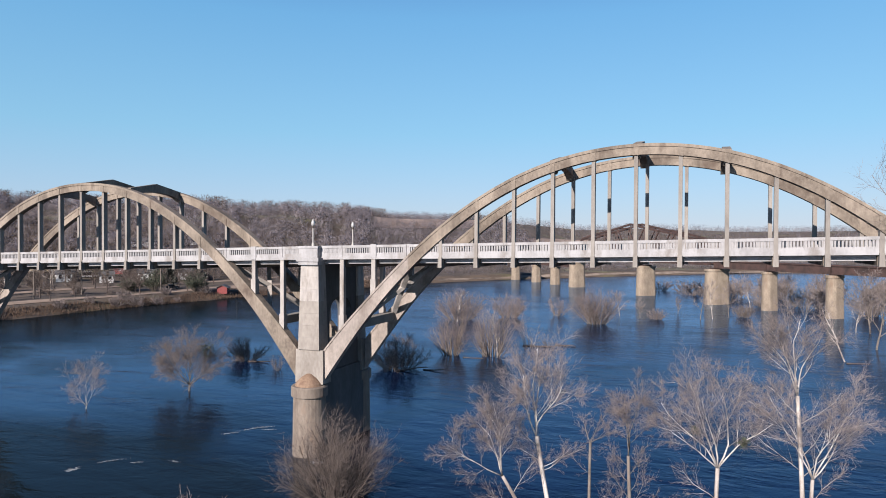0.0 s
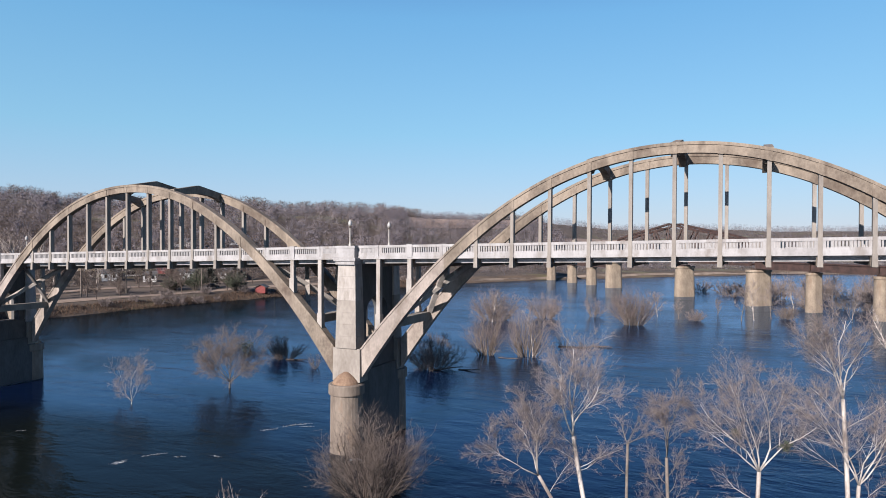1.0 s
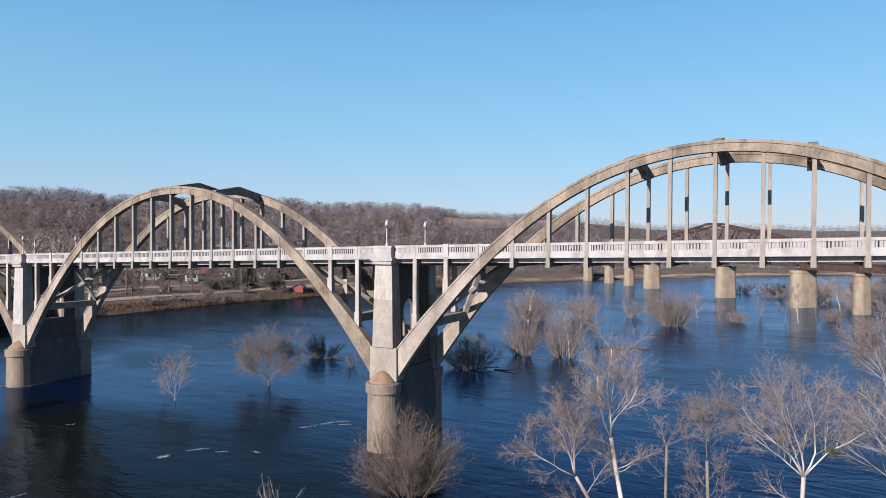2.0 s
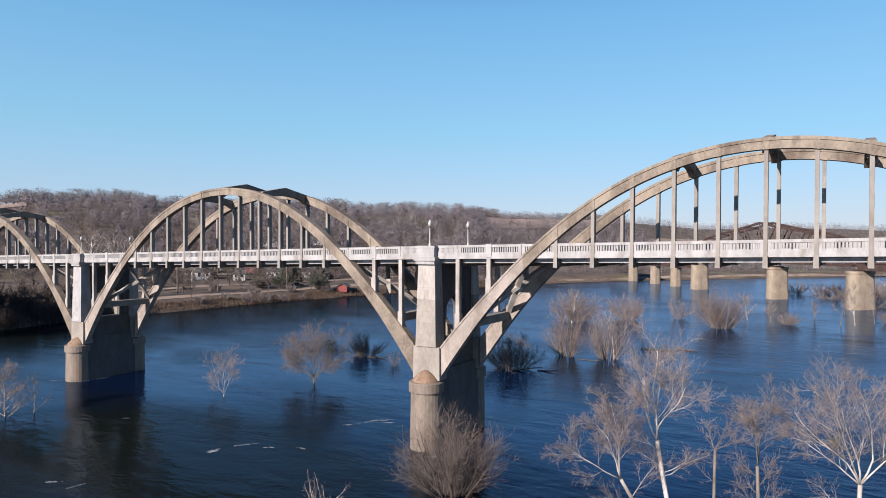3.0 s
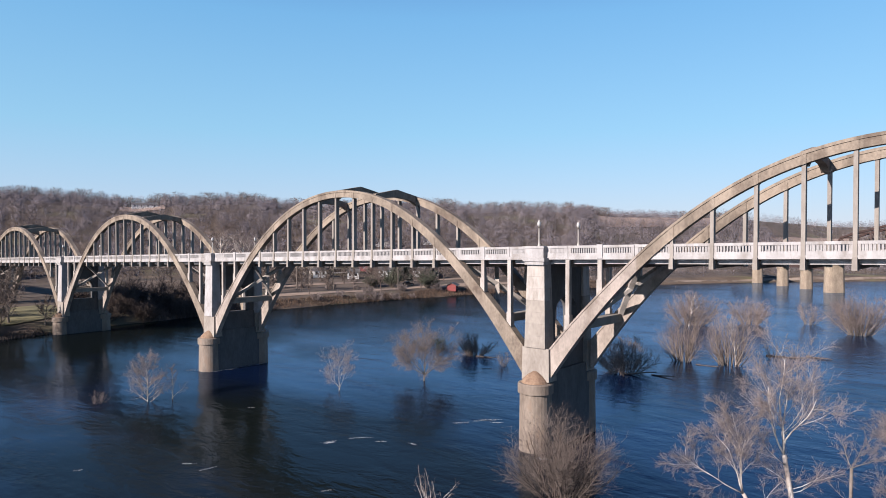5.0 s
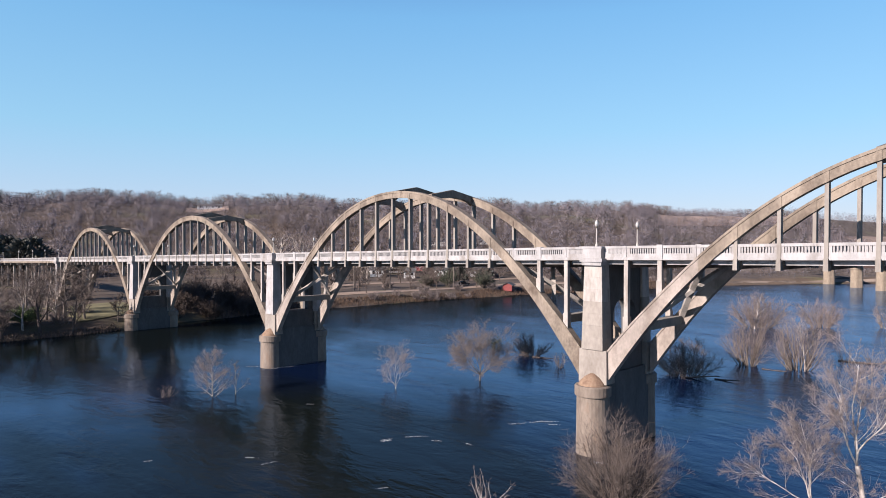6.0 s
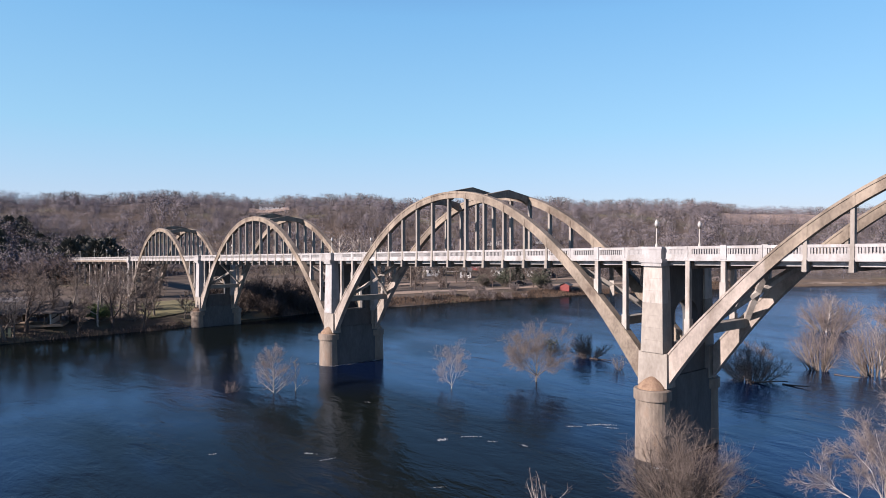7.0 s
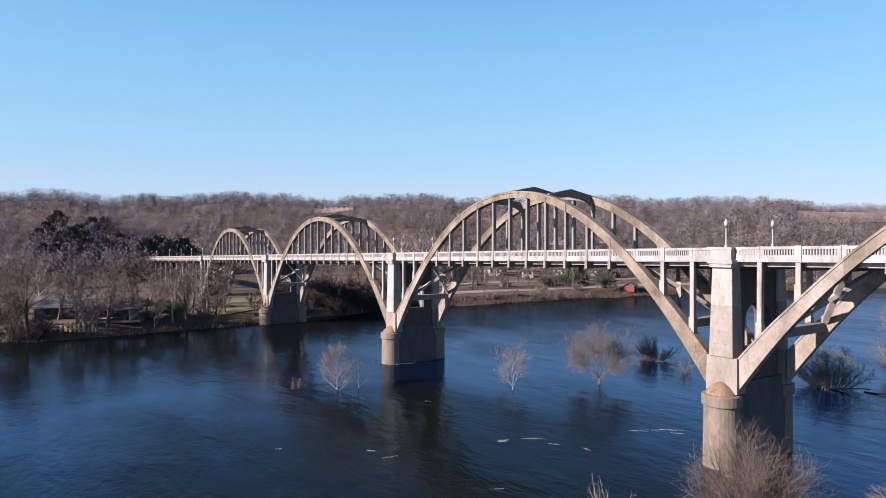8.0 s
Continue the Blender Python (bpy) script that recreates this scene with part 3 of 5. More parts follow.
def pier(x, z):
    """A river pier: footing with round noses, two tapered shafts and a wall with an arched opening. z: floor beam level there."""
    thing = tagged(new("bridge_pier"), "stained concrete river pier with round noses and tall shafts", "bridge pier", "river piers")
    thing.location = (x, 0, 0)
    c = z - 17.16
    for y in (-0.2, 8.4):
        n = Shape().lathe(0, y, [(1.62, -3), (1.5, 5.35 + c), (1.67, 5.4 + c), (1.69, 5.5 + c), (1.69, 6.25 + c), (1.6, 6.35 + c)], 28)
        part("nose", n, BASE, thing, "round brown-stained concrete cutwater", smooth=False)
        part("nose_cap", Shape().lathe(0, y, [(1.36, 6.33 + c), (1.25, 6.6 + c), (0.8, 7.05 + c), (0.25, 7.38 + c), (0.05, 7.42 + c)], 24), RUST, thing, "cone of orange-stained concrete")
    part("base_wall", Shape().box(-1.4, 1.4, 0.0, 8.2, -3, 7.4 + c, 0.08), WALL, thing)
    for y0, y1 in ((-0.4, 1.2), (7.0, 8.6)):
        s = Shape().box(-1.5, 1.5, y0 + 0.1, y1 - 0.1, 6.5 + c, 9.6 + c, 0.05)
        part("skewback", s, PIER, thing, "concrete block that takes the arch ribs")
        lifts = [9.6 + c + (z - 9.3 - c) * q / 7 for q in range(8)]
        rings = []
        for q in range(7):
            for k, g in ((0.0, 0.018), (0.012, 0.0), (0.988, 0.0), (1.0, 0.018)):
                e = 0.2 * (q + k) / 7 + g
                rings.append((1.14 - e, y0 + e, y1 - e, lifts[q] + (lifts[q + 1] - lifts[q]) * k + (0.001 if k == 0 else 0)))
        low, up = Shape().stack(rings[:16]), Shape().stack(rings[16:])
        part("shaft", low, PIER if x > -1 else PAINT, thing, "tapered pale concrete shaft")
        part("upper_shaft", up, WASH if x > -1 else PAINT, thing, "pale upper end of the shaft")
        s = Shape().box(-1.05, 1.05, y0 - 0.1, y1 + 0.1, z + 0.3, z + 0.62)
        s.box(-1.2, 1.2, y0 - 0.22, y1 + 0.22, z + 0.62, z + 0.95)
        s.box(-0.98, 0.98, y0, y1, z + 0.95, z + 2.05)
        s.box(-1.06, 1.06, y0 - 0.06, y1 + 0.06, z + 1.85, z + 2.02)
        part("cap", s, PAINT, thing, "moulded white cap block in the parapet")
    pts = [(1.1, 9.4 + c), (1.1, z + 0.6), (7.1, z + 0.6), (7.1, 9.4 + c), (6.2, 9.4 + c)]
    m, r = 4.1, 2.1
    pts += [(6.2, 11.0 + c)] + [(m + r * math.cos(a), 12.6 + c + 1.7 * math.sin(a)) for a in [math.pi * k / 14 for k in range(15)]] + [(2.0, 11.0 + c), (2.0, 9.4 + c)]
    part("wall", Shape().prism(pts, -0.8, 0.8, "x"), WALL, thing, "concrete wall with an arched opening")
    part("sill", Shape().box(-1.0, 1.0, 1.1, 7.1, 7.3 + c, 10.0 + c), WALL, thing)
    return thing


first = arch_span()
PIERS = [58, 0, -58.8, -119.2, -179.6]
SPANS = [(a + b) / 2 for a, b in zip(PIERS, PIERS[1:])]
first.location = (SPANS[0], 0, deck_z(SPANS[0]))
tagged(first, "weathered concrete rainbow arch span of a road bridge", "bridge span", "arch spans")
spans = [first] + [copy_thing(first, pose(x, 0, deck_z(x))) for x in SPANS[1:]]
for sp, a, b in zip(spans, PIERS, PIERS[1:]):
    sp.scale = ((a - b) / 58, 1, 1)
# the span towards the right bank is tilted down slightly to fit the camera's view
first.rotation_euler = (0, 0.0038, 0)
first.location.z -= 0.0038 * SPANS[0]
for k, sp in enumerate(spans):
    for i in range(-9, 9):
        a, b = i * PANEL, (i + 1) * PANEL
        if i == -9:
            a += 1.0
        if i == 8:
            b -= 1.0
        parapet(sp, a + 0.02, b - 0.02, NEAR + 0.32, k < 2)
        parapet(sp, a + 0.02, b - 0.02, FAR + 0.4, False)
    for i in (-7, 7):
        for y in (NEAR + 0.32, FAR + 0.4):
            u = i * PANEL
            part("pilaster", Shape().box(u - 0.27, u + 0.27, y - 0.24, y + 0.24, 0.9 + GRADE * u, 2.12 + GRADE * u), PAINT, sp)
for x in PIERS:
    z = deck_z(x) - max(0.0, 0.0038 * x)
    pier(x, z)
    for y in (0.4, 7.9):
        lamp_post(x, y, z + 2.05)

# ---- approach viaduct on the left bank ----
def viaduct():
    thing = tagged(new("approach_viaduct"), "white concrete approach viaduct on slender columns", "viaduct")
    x0, x1 = -180.8, -335
    n = 16
    step = (x1 - x0) / n
    for k in range(n):
        a, b = x0 + step * (k + 1), x0 + step * k
        s = Shape().box(a + 0.02, b - 0.02, 0.15, 8.0, ZB + 0.45, ZB + 1.0, 0, GRADE)
        part("deck_slab", s, CONCRETE, thing)
        for y in (0.32, 7.85):
            s = Shape().box(a + 0.02, b - 0.02, y - 0.13, y + 0.13, ZB + 1.0, ZB + 1.3, 0, GRADE)
            s.box(a + 0.02, b - 0.02, y - 0.16, y + 0.16, ZB + 1.82, ZB + 2.05, 0, GRADE)
            m = 30
            for j in range(m):
                x = a + (b - a) * (j + 0.5) / m
                s.box(x - 0.08, x + 0.08, y - 0.08, y + 0.08, ZB + 1.29, ZB + 1.83, 0, GRADE)
            part("parapet_panel", s, PAINT, thing)
        z = deck_z(b)
        g = float(height(b, 4))
        part("bent_cap", Shape().box(b - 0.35, b + 0.35, 0.1, 8.1, z - 0.25, z + 0.45), HANG, thing)
        for y in (1.2, 6.8):
            part("column", Shape().box(b - 0.3, b + 0.3, y - 0.3, y + 0.3, g - 1, z - 0.25), WASH, thing)


viaduct()
for x in (-194, -209, -228, -252, -290):
    lamp_post(x, 0.4, deck_z(x) + 2.05)


# ---- railway bridge ----
RAIL = Vector((-0.668, 0.744, 0))
RAIL_AT = Vector((66, 142, 0))


def rail_point(s, z, side=0.0):
    p = RAIL_AT + RAIL * s + Vector((0.744, 0.668, 0)) * side
    return (p.x, p.y, z)


def rail_bridge():
    thing = tagged(new("railway_bridge"), "rusted steel railway bridge with girders and a camelback truss", "railway bridge")
    def girder(name, s0, s1, z0, z1, side, label=""):
        s = Shape()
        s.beam(rail_point(s0, (z0 + z1) / 2, side), rail_point(s1, (z0 + z1) / 2, side), 0.18, z1 - z0)
        part(name, s, STEEL, thing, label)
        part("flange", Shape().beam(rail_point(s0, z1, side), rail_point(s1, z1, side), 0.5, 0.12), STEEL, thing)
        part("flange", Shape().beam(rail_point(s0, z0, side), rail_point(s1, z0, side), 0.5, 0.12), STEEL, thing)
    stops = [-64, -42, -20, 0.4, 21.0, 41.5]
    for a, b in zip(stops[:-1], stops[1:]):
        for side in (-1.3, 1.3):
            girder("girder", a + 0.15, b - 0.15, 11.4, 13.4, side, "dark red rusted plate girder")
        part("track_deck", Shape().beam(rail_point(a + 0.1, 13.65), rail_point(b - 0.1, 13.65), 3.4, 0.35), STEEL, thing)
    # truss
    t0, t1, n = 41.5, 123.5, 10
    d = (t1 - t0) / n
    tops = [0, 8.2, 9.8, 10.9, 12.2, 13.6, 12.2, 10.9, 9.8, 8.2, 0]
    for side in (-2.6, 2.6):
        part("bottom_chord", Shape().beam(rail_point(t0, 12.6, side), rail_point(t1, 12.6, side), 0.5, 0.7), STEEL, thing)
        for k in range(n):
            za, zb = 12.6 + tops[k], 12.6 + tops[k + 1]
            part("top_chord", Shape().beam(rail_point(t0 + d * k, za, side), rail_point(t0 + d * (k + 1), zb, side), 0.6, 0.7), STEEL, thing)
            if 0 < k:
                part("vertical", Shape().beam(rail_point(t0 + d * k, 12.6, side), rail_point(t0 + d * k, za, side), 0.35, 0.35), STEEL, thing)
            if 0 < k < n - 1:
                if k < n / 2:
                    part("diagonal", Shape().beam(rail_point(t0 + d * k, za, side), rail_point(t0 + d * (k + 1), 12.6, side), 0.3, 0.35), STEEL, thing)
                else:
                    part("diagonal", Shape().beam(rail_point(t0 + d * k, 12.6, side), rail_point(t0 + d * (k + 1), zb, side), 0.3, 0.35), STEEL, thing)
    for k in range(1, n):
        part("top_strut", Shape().beam(rail_point(t0 + d * k, 12.6 + tops[k], -2.6), rail_point(t0 + d * k, 12.6 + tops[k], 2.6), 0.4, 0.5), STEEL, thing)
    part("track_deck", Shape().beam(rail_point(t0, 12.9), rail_point(t1, 12.9), 4.4, 0.4), STEEL, thing)
    for a, b in ((123.5, 142), (142, 160), (160, 182), (182, 205)):
        for side in (-1.3, 1.3):
            girder("girder", a + 0.15, b - 0.15, 8.6, 10.6, side)
        part("track_deck", Shape().beam(rail_point(a, 10.85), rail_point(b, 10.85), 3.4, 0.35), STEEL, thing)


rail_bridge()


def rail_pier(s, top, length, width, label):
    thing = tagged(new("railway_pier"), label, "bridge pier", "railway bridge piers")
    p = rail_point(s, 0)
    sh = Shape()
    ring = []
    for k in range(20):
        a = 2 * math.pi * k / 20
        ring.append((math.copysign(length / 2 - width / 2, math.cos(a)) + width / 2 * math.cos(a), width / 2 * math.sin(a)))
    k0 = len(ring)
    for z, f in ((-4, 1.12), (top - 0.7, 1.0), (top - 0.68, 1.1), (top, 1.1)):
        sh.v += [(x * f, y * f, z) for x, y in ring]
    for r in range(3):
        for j in range(k0):
            m = (j + 1) % k0
            sh.f.append((r * k0 + j, r * k0 + m, r * k0 + k0 + m, r * k0 + k0 + j))
    sh.f.append(tuple(3 * k0 + j for j in range(k0)))
    body = part("pier_body", sh, STONE, thing)
    part("bearing", Shape().box(-length * 0.3, length * 0.3, -0.6, 0.6, top, top + 0.35), STEEL, thing)
    thing.matrix_world = pose(p[0], p[1], 0, 0, 0, math.degrees(math.atan2(0.668, 0.744)))


TAN = "tan masonry railway pier standing in the river"
for s, top, length, width in ((-42, 11.1, 4.6, 2.9), (-20, 11.1, 4.6, 2.9), (0.4, 11.1, 4.6, 2.9), (21.0, 11.1, 4.6, 2.9), (41.5, 11.1, 8.0, 4.4), (76.7, 10.9, 7.2, 3.8), (123.5, 11.2, 7.0, 4.2), (142, 8.3, 4.6, 3.6), (160, 8.3, 4.6, 3.6), (182, 8.3, 4.6, 3.6)):
    rail_pier(s, top, length, width, TAN)


# ---- trees ----
def turned(d, angle, spin):
    a = d.orthogonal().normalized()
    a.rotate(Matrix.Rotation(spin, 3, d))
    return (d * math.cos(angle) + a * math.sin(angle)).normalized()


def limb(wood, p, d, length, r, bend, up, n, tip=0.35, sides=6):
    """A bent tapering limb; gives back its points, ways and radii."""
    pts, ways, radii = [p.copy()], [d.copy()], [r]
    for k in range(n):
        d = (d + Vector((random.gauss(0, bend), random.gauss(0, bend), random.gauss(0, bend * 0.6) + up))).normalized()
        p = p + d * (length / n)
        pts.append(p.copy())
        ways.append(d.copy())
        radii.append(r * (1 - (1 - tip) * (k + 1) / n))
    wood.tube(pts, radii, sides)
    return pts, ways, radii


def twigs(crown, pts, ways, count, length, w, start=0.2, spread=(0.4, 1.1), sub=3, up=0.15):
    m = len(pts) - 1
    for _ in range(count):
        f = random.uniform(start, 1) * m
        k = min(int(f), m - 1)
        p = pts[k].lerp(pts[k + 1], f - k)
        d = turned(ways[k], random.uniform(*spread), random.uniform(0, 6.28))
        d.z += up
        d.normalize()
        ln = length * random.uniform(0.5, 1.15)
        mid = p + d * ln * 0.5
        e = mid + (d + Vector((random.gauss(0, 0.25), random.gauss(0, 0.25), random.gauss(0.1, 0.2)))).normalized() * ln * 0.5
        crown.blade(p, mid + (e - mid) * 0.25, w)
        crown.blade(mid, e, w * 0.7)
        for _ in range(sub):
            q = p.lerp(e, random.uniform(0.25, 0.95))
            g = turned(d, random.uniform(0.4, 1.0), random.uniform(0, 6.28))
            crown.blade(q, q + g * ln * random.uniform(0.25, 0.55), w * 0.6)


def bare_tree(seed, h, r, lean=(0, 0), fork=0.35, limbs=7, spread=0.75, branches=6, tw=7, w=0.03, bark=None, twig=None, reach=0.5, name="tree", sub=3, up=0.06, trunk_tip=0.1):
    """A leafless tree: tapered trunk, limbs, branches and a crown of thin twigs. Returns its empty."""
    random.seed(seed)
    wood, crown = Shape(), Shape()
    d0 = Vector((lean[0], lean[1], 1)).normalized()
    pts, ways, radii = limb(wood, Vector((0, 0, -0.8)), d0, h * 0.74 + 0.8, r, 0.05, 0.02, 10, trunk_tip, 8)
    for i in range(limbs):
        f = fork + (0.97 - fork) * (i + random.uniform(0, 0.8)) / limbs
        k = min(int(f * 10), 9)
        p = pts[k].lerp(pts[k + 1], f * 10 - k)
        d = turned(ways[k], spread * random.uniform(0.7, 1.25), i * 2.4 + random.uniform(-0.5, 0.5))
        ln = h * reach * (1.15 - 0.75 * (f - fork) / (1 - fork)) * random.uniform(0.75, 1.15)
        lp, lw, lr = limb(wood, p, d, ln, radii[k] * 0.5, 0.13, up, 7, 0.16, 5)
        for j in range(branches):
            g = 0.25 + 0.72 * (j + random.random()) / branches
            m = min(int(g * 7), 6)
            q = lp[m].lerp(lp[m + 1], g * 7 - m)
            e = turned(lw[m], random.uniform(0.4, 0.95), random.uniform(0, 6.28))
            bp, bw, br = limb(wood, q, e, ln * random.uniform(0.28, 0.5), max(lr[m] * 0.45, w * 0.4), 0.16, up, 4, 0.3, 3)
            twigs(crown, bp, bw, tw, ln * 0.2, w, sub=sub)
        twigs(crown, lp, lw, tw, ln * 0.22, w, sub=sub)
    thing = new(name)
    part("trunk", wood, bark or GREY_BARK, thing, smooth=True)
    part("crown", crown, twig or TWIG, thing)
    return thing


def branch_out(wood, crown, p, d, length, r, level, w, tw, up):
    """A limb that forks again and again, down to fine twigs."""
    n = 7 if level > 1 else 5
    pts, ways, radii = limb(wood, p, d, length, r, 0.15, up, n, 0.22, (3, 4, 5, 6)[min(level, 3)])
    if level <= 1:
        twigs(crown, pts, ways, tw, max(length * 0.5, 0.5), w, 0.1, (0.3, 0.95), 5, 0.08)
    if level == 0:
        return
    kids = 5 + level
    for k in range(kids):
        g = 0.22 + 0.76 * (k + random.random()) / kids
        m = min(int(g * n), n - 1)
        q = pts[m].lerp(pts[m + 1], g * n - m)
        e = turned(ways[m], random.uniform(0.35, 0.85), k * 2.4 + random.uniform(-0.6, 0.6))
        branch_out(wood, crown, q, e, length * random.uniform(0.42, 0.66) * (1.12 - 0.45 * g), max(radii[m] * 0.45, 0.005), level - 1, w, tw, up)


def forked_tree(seed, fork, r, lean, leaders, sides=(), level=2, w=0.016, tw=9, bark=None, twig=None, name="tree"):
    """A leafless tree whose stem parts into leaders. leaders: degrees from upright (left negative), degrees away from the near bank, length; sides start with a share of the stem's height."""
    random.seed(seed)
    wood, crown = Shape(), Shape()
    across, away = Vector((0.93, 0.367, 0)), Vector((-0.367, 0.93, 0))

    def way(side, deep):
        return (Vector((0, 0, 1)) + across * math.tan(radians(side)) + away * math.tan(radians(deep))).normalized()

    top = Vector((lean[0] * fork, lean[1] * fork, fork))
    foot = Vector((-lean[0] * 0.8, -lean[1] * 0.8, -0.8))
    bow = across * random.uniform(-0.12, 0.12)
    stem = [foot.lerp(top, k / 8) + bow * math.sin(math.pi * k / 8) for k in range(9)]
    wood.tube(stem, [r * (1.15 - 0.4 * k / 8) for k in range(9)], 8)
    for side, deep, length in leaders:
        branch_out(wood, crown, top, way(side, deep), length, r * (0.26 + 0.04 * length / 2), level, w, tw, 0.035)
    for share, side, deep, length in sides:
        branch_out(wood, crown, foot.lerp(top, share), way(side, deep), length, r * 0.2, level - 1, w, tw, 0.05)
    thing = new(name)
    part("trunk", wood, bark or GREY_BARK, thing, smooth=True)
    part("crown", crown, twig or TWIG, thing)
    return thing


def bare_bush(seed, h, width, stems=16, tw=14, w=0.03, bark=None, twig=None, name="shrub", sub=3):
    """A leafless many-stemmed shrub with a rounded outline."""
    random.seed(seed)
    wood, crown = Shape(), Shape()
    for i in range(stems):
        a, q = random.uniform(0, 6.28), math.sqrt(random.random())
        top = Vector((math.cos(a) * q * width * 0.42, math.sin(a) * q * width * 0.42, h * (0.35 + 0.5 * math.sqrt(1 - 0.85 * q * q)) * random.uniform(0.55, 1.1)))
        p = Vector((math.cos(a) * q * width * 0.14, math.sin(a) * q * width * 0.14, -0.6))
        d = (top - p).normalized()
        d = (d + Vector((math.cos(a) * 0.15 * q, math.sin(a) * 0.15 * q, -0.05 * q))).normalized()
        lp, lw, lr = limb(wood, p, d, (top - p).length, h * 0.009 + 0.012, 0.10, 0.02, 6, 0.25, 4)
        twigs(crown, lp, lw, tw, h * 0.26, w, 0.18, (0.3, 1.0), sub, 0.05)
    thing = new(name)
    part("wood", wood, bark or GREY_BARK, thing)
    part("crown", crown, twig or TWIG, thing)
    return thing


def leaf_ball(seed, at, r, count, w=0.12):
    random.seed(seed)
    s = Shape()
    for _ in range(count):
        d = Vector((random.gauss(0, 1), random.gauss(0, 1), random.gauss(0, 1))).normalized()
        p = Vector(at) + d * r * random.random() ** 0.5
        s.blade(p, p + Vector((random.gauss(0, 0.2), random.gauss(0, 0.2), random.gauss(0, 0.2))), w)
    return s


def stand(thing, x, y, label, category="tree", group="", turn=0.0, z=None, size=1.0):
    thing.matrix_world = pose(x, y, 0 if z is None else z, 0, 0, turn) @ Matrix.Scale(size, 4)
    return tagged(thing, label, category, group)


# trees and shrubs in the flooded river, beside and behind the bridge
WT = "bare white-barked sycamore standing in flood water"
RIVER = "trees standing in the river"
stand(forked_tree(1, 8.25, 0.155, (-0.18, -0.06), ((-30, 5, 4.4), (13, 0, 5.2), (4, 28, 4.2), (-10, -26, 4.4)), ((0.8, 58, 0, 2.8), (0.83, -62, 5, 1.6), (0.78, 74, -10, 2.0), (0.93, -45, -25, 2.6), (0.7, -40, 30, 2.2)), 2, 0.018, 11, WHITE_BARK, PALE_TWIG), 26.3, -14.0, WT, group=RIVER)
stand(forked_tree(2, 6.6, 0.125, (-0.5, -0.18), ((-12, 0, 4.2), (-58, 5, 3.6), (6, 26, 3.2), (-34, -22, 3.4)), ((0.75, -66, 10, 2.2), (0.86, 35, 0, 2.4)), 2, 0.018, 11, WHITE_BARK, PALE_TWIG), 26.8, -15.9, "leaning white-barked sycamore in flood water", group=RIVER)
stand(forked_tree(3, 8.2, 0.1, (0.0, 0.0), ((34, 0, 1.9), (-24, 10, 1.3), (68, 0, 1.8)), ((0.8, -60, 0, 1.4), (0.6, 55, 0, 1.6)), 1, 0.018, 9, GREY_BARK, PALE_TWIG), 27.9, -14.4, "broken slender bare tree in flood water", group=RIVER)
stand(forked_tree(4, 7.2, 0.12, (-0.05, -0.02), ((-5, 0, 3.6), (10, 15, 3.0), (-14, -15, 3.0)), tuple((0.5 + 0.06 * k, (-1) ** k * (38 + 5 * (k % 3)), 20 * (k % 3 - 1), 2.3 - 0.1 * k) for k in range(8)), 2, 0.018, 8, GREY_BARK, PALE_TWIG), 30.2, -12.7, "slender upright bare tree in flood water", group=RIVER)
wide_tree = stand(forked_tree(5, 6.5, 0.15, (0.05, 0.02), ((-30, 0, 5.0), (36, 5, 5.4), (-8, 22, 5.2), (12, -25, 5.0), (-52, -8, 3.8), (56, 8, 4.2)), ((0.75, -55, 0, 2.4),), 2, 0.018, 10, WHITE_BARK, PALE_TWIG), 34.35, -11.1, "wide spreading pale bare tree with mistletoe", group=RIVER)
for q, at in enumerate(((-0.9, 0.0, 8.6), (1.7, 0.3, 8.1))):
    tagged(part("mistletoe", leaf_ball(110 + q, at, 0.24, 160, 0.05), CEDAR, wide_tree, "green mistletoe ball"), kind="stuff")
stand(forked_tree(6, 10.7, 0.14, (-0.04, -0.01), ((-24, 0, 4.2), (0, 5, 4.6), (17, 12, 4.0), (-8, -24, 3.8)), ((0.62, -52, 0, 5.0), (0.68, 48, 10, 3.2), (0.76, -44, 12, 4.0), (0.58, 60, 0, 3.0), (0.85, 40, -20, 3.0), (0.9, -50, -10, 2.8)), 2, 0.018, 9, WHITE_BARK, PALE_TWIG), 39.4, -9.1, "tall white-barked sycamore standing in flood water", group=RIVER)
stand(forked_tree(7, 6.0, 0.13, (0.04, 0.02), ((27, 0, 5.4), (-16, 0, 5.2), (8, 24, 5.4), (46, 6, 4.2), (2, -22, 4.8)), ((0.8, 50, 0, 2.4),), 2, 0.018, 10, WHITE_BARK, PALE_TWIG), 39.5, -9.6, "forked pale bare tree with brown twigs", group=RIVER)
stand(bare_tree(8, 34, 0.34, (0.0, 0.0), 0.72, 9, 0.6, 8, 10, 0.024, GREY_BARK, PALE_TWIG, 0.17), 46.6, -4.6, "tall grey bare tree in flood water", group=RIVER)
stand(bare_tree(9, 7.6, 0.09, (0.1, 0.0), 0.3, 6, 0.5, 3, 6, 0.028, WHITE_BARK, PALE_TWIG, 0.3), 29.0, -15.6, "small pale bare sapling in flood water", group=RIVER)
stand(bare_bush(10, 6.9, 10.0, 58, 50, 0.02, DARK_TWIG, UMBER_TWIG, sub=5), 7.6, -8.6, "dense grey-brown leafless shrub beside the pier", "shrub")
stand(bare_bush(11, 2.6, 4.0, 10, 9, 0.042, WHITE_BARK, PALE_TWIG), 0.9, -16.0, "low pale leafless shrub in flood water", "shrub")
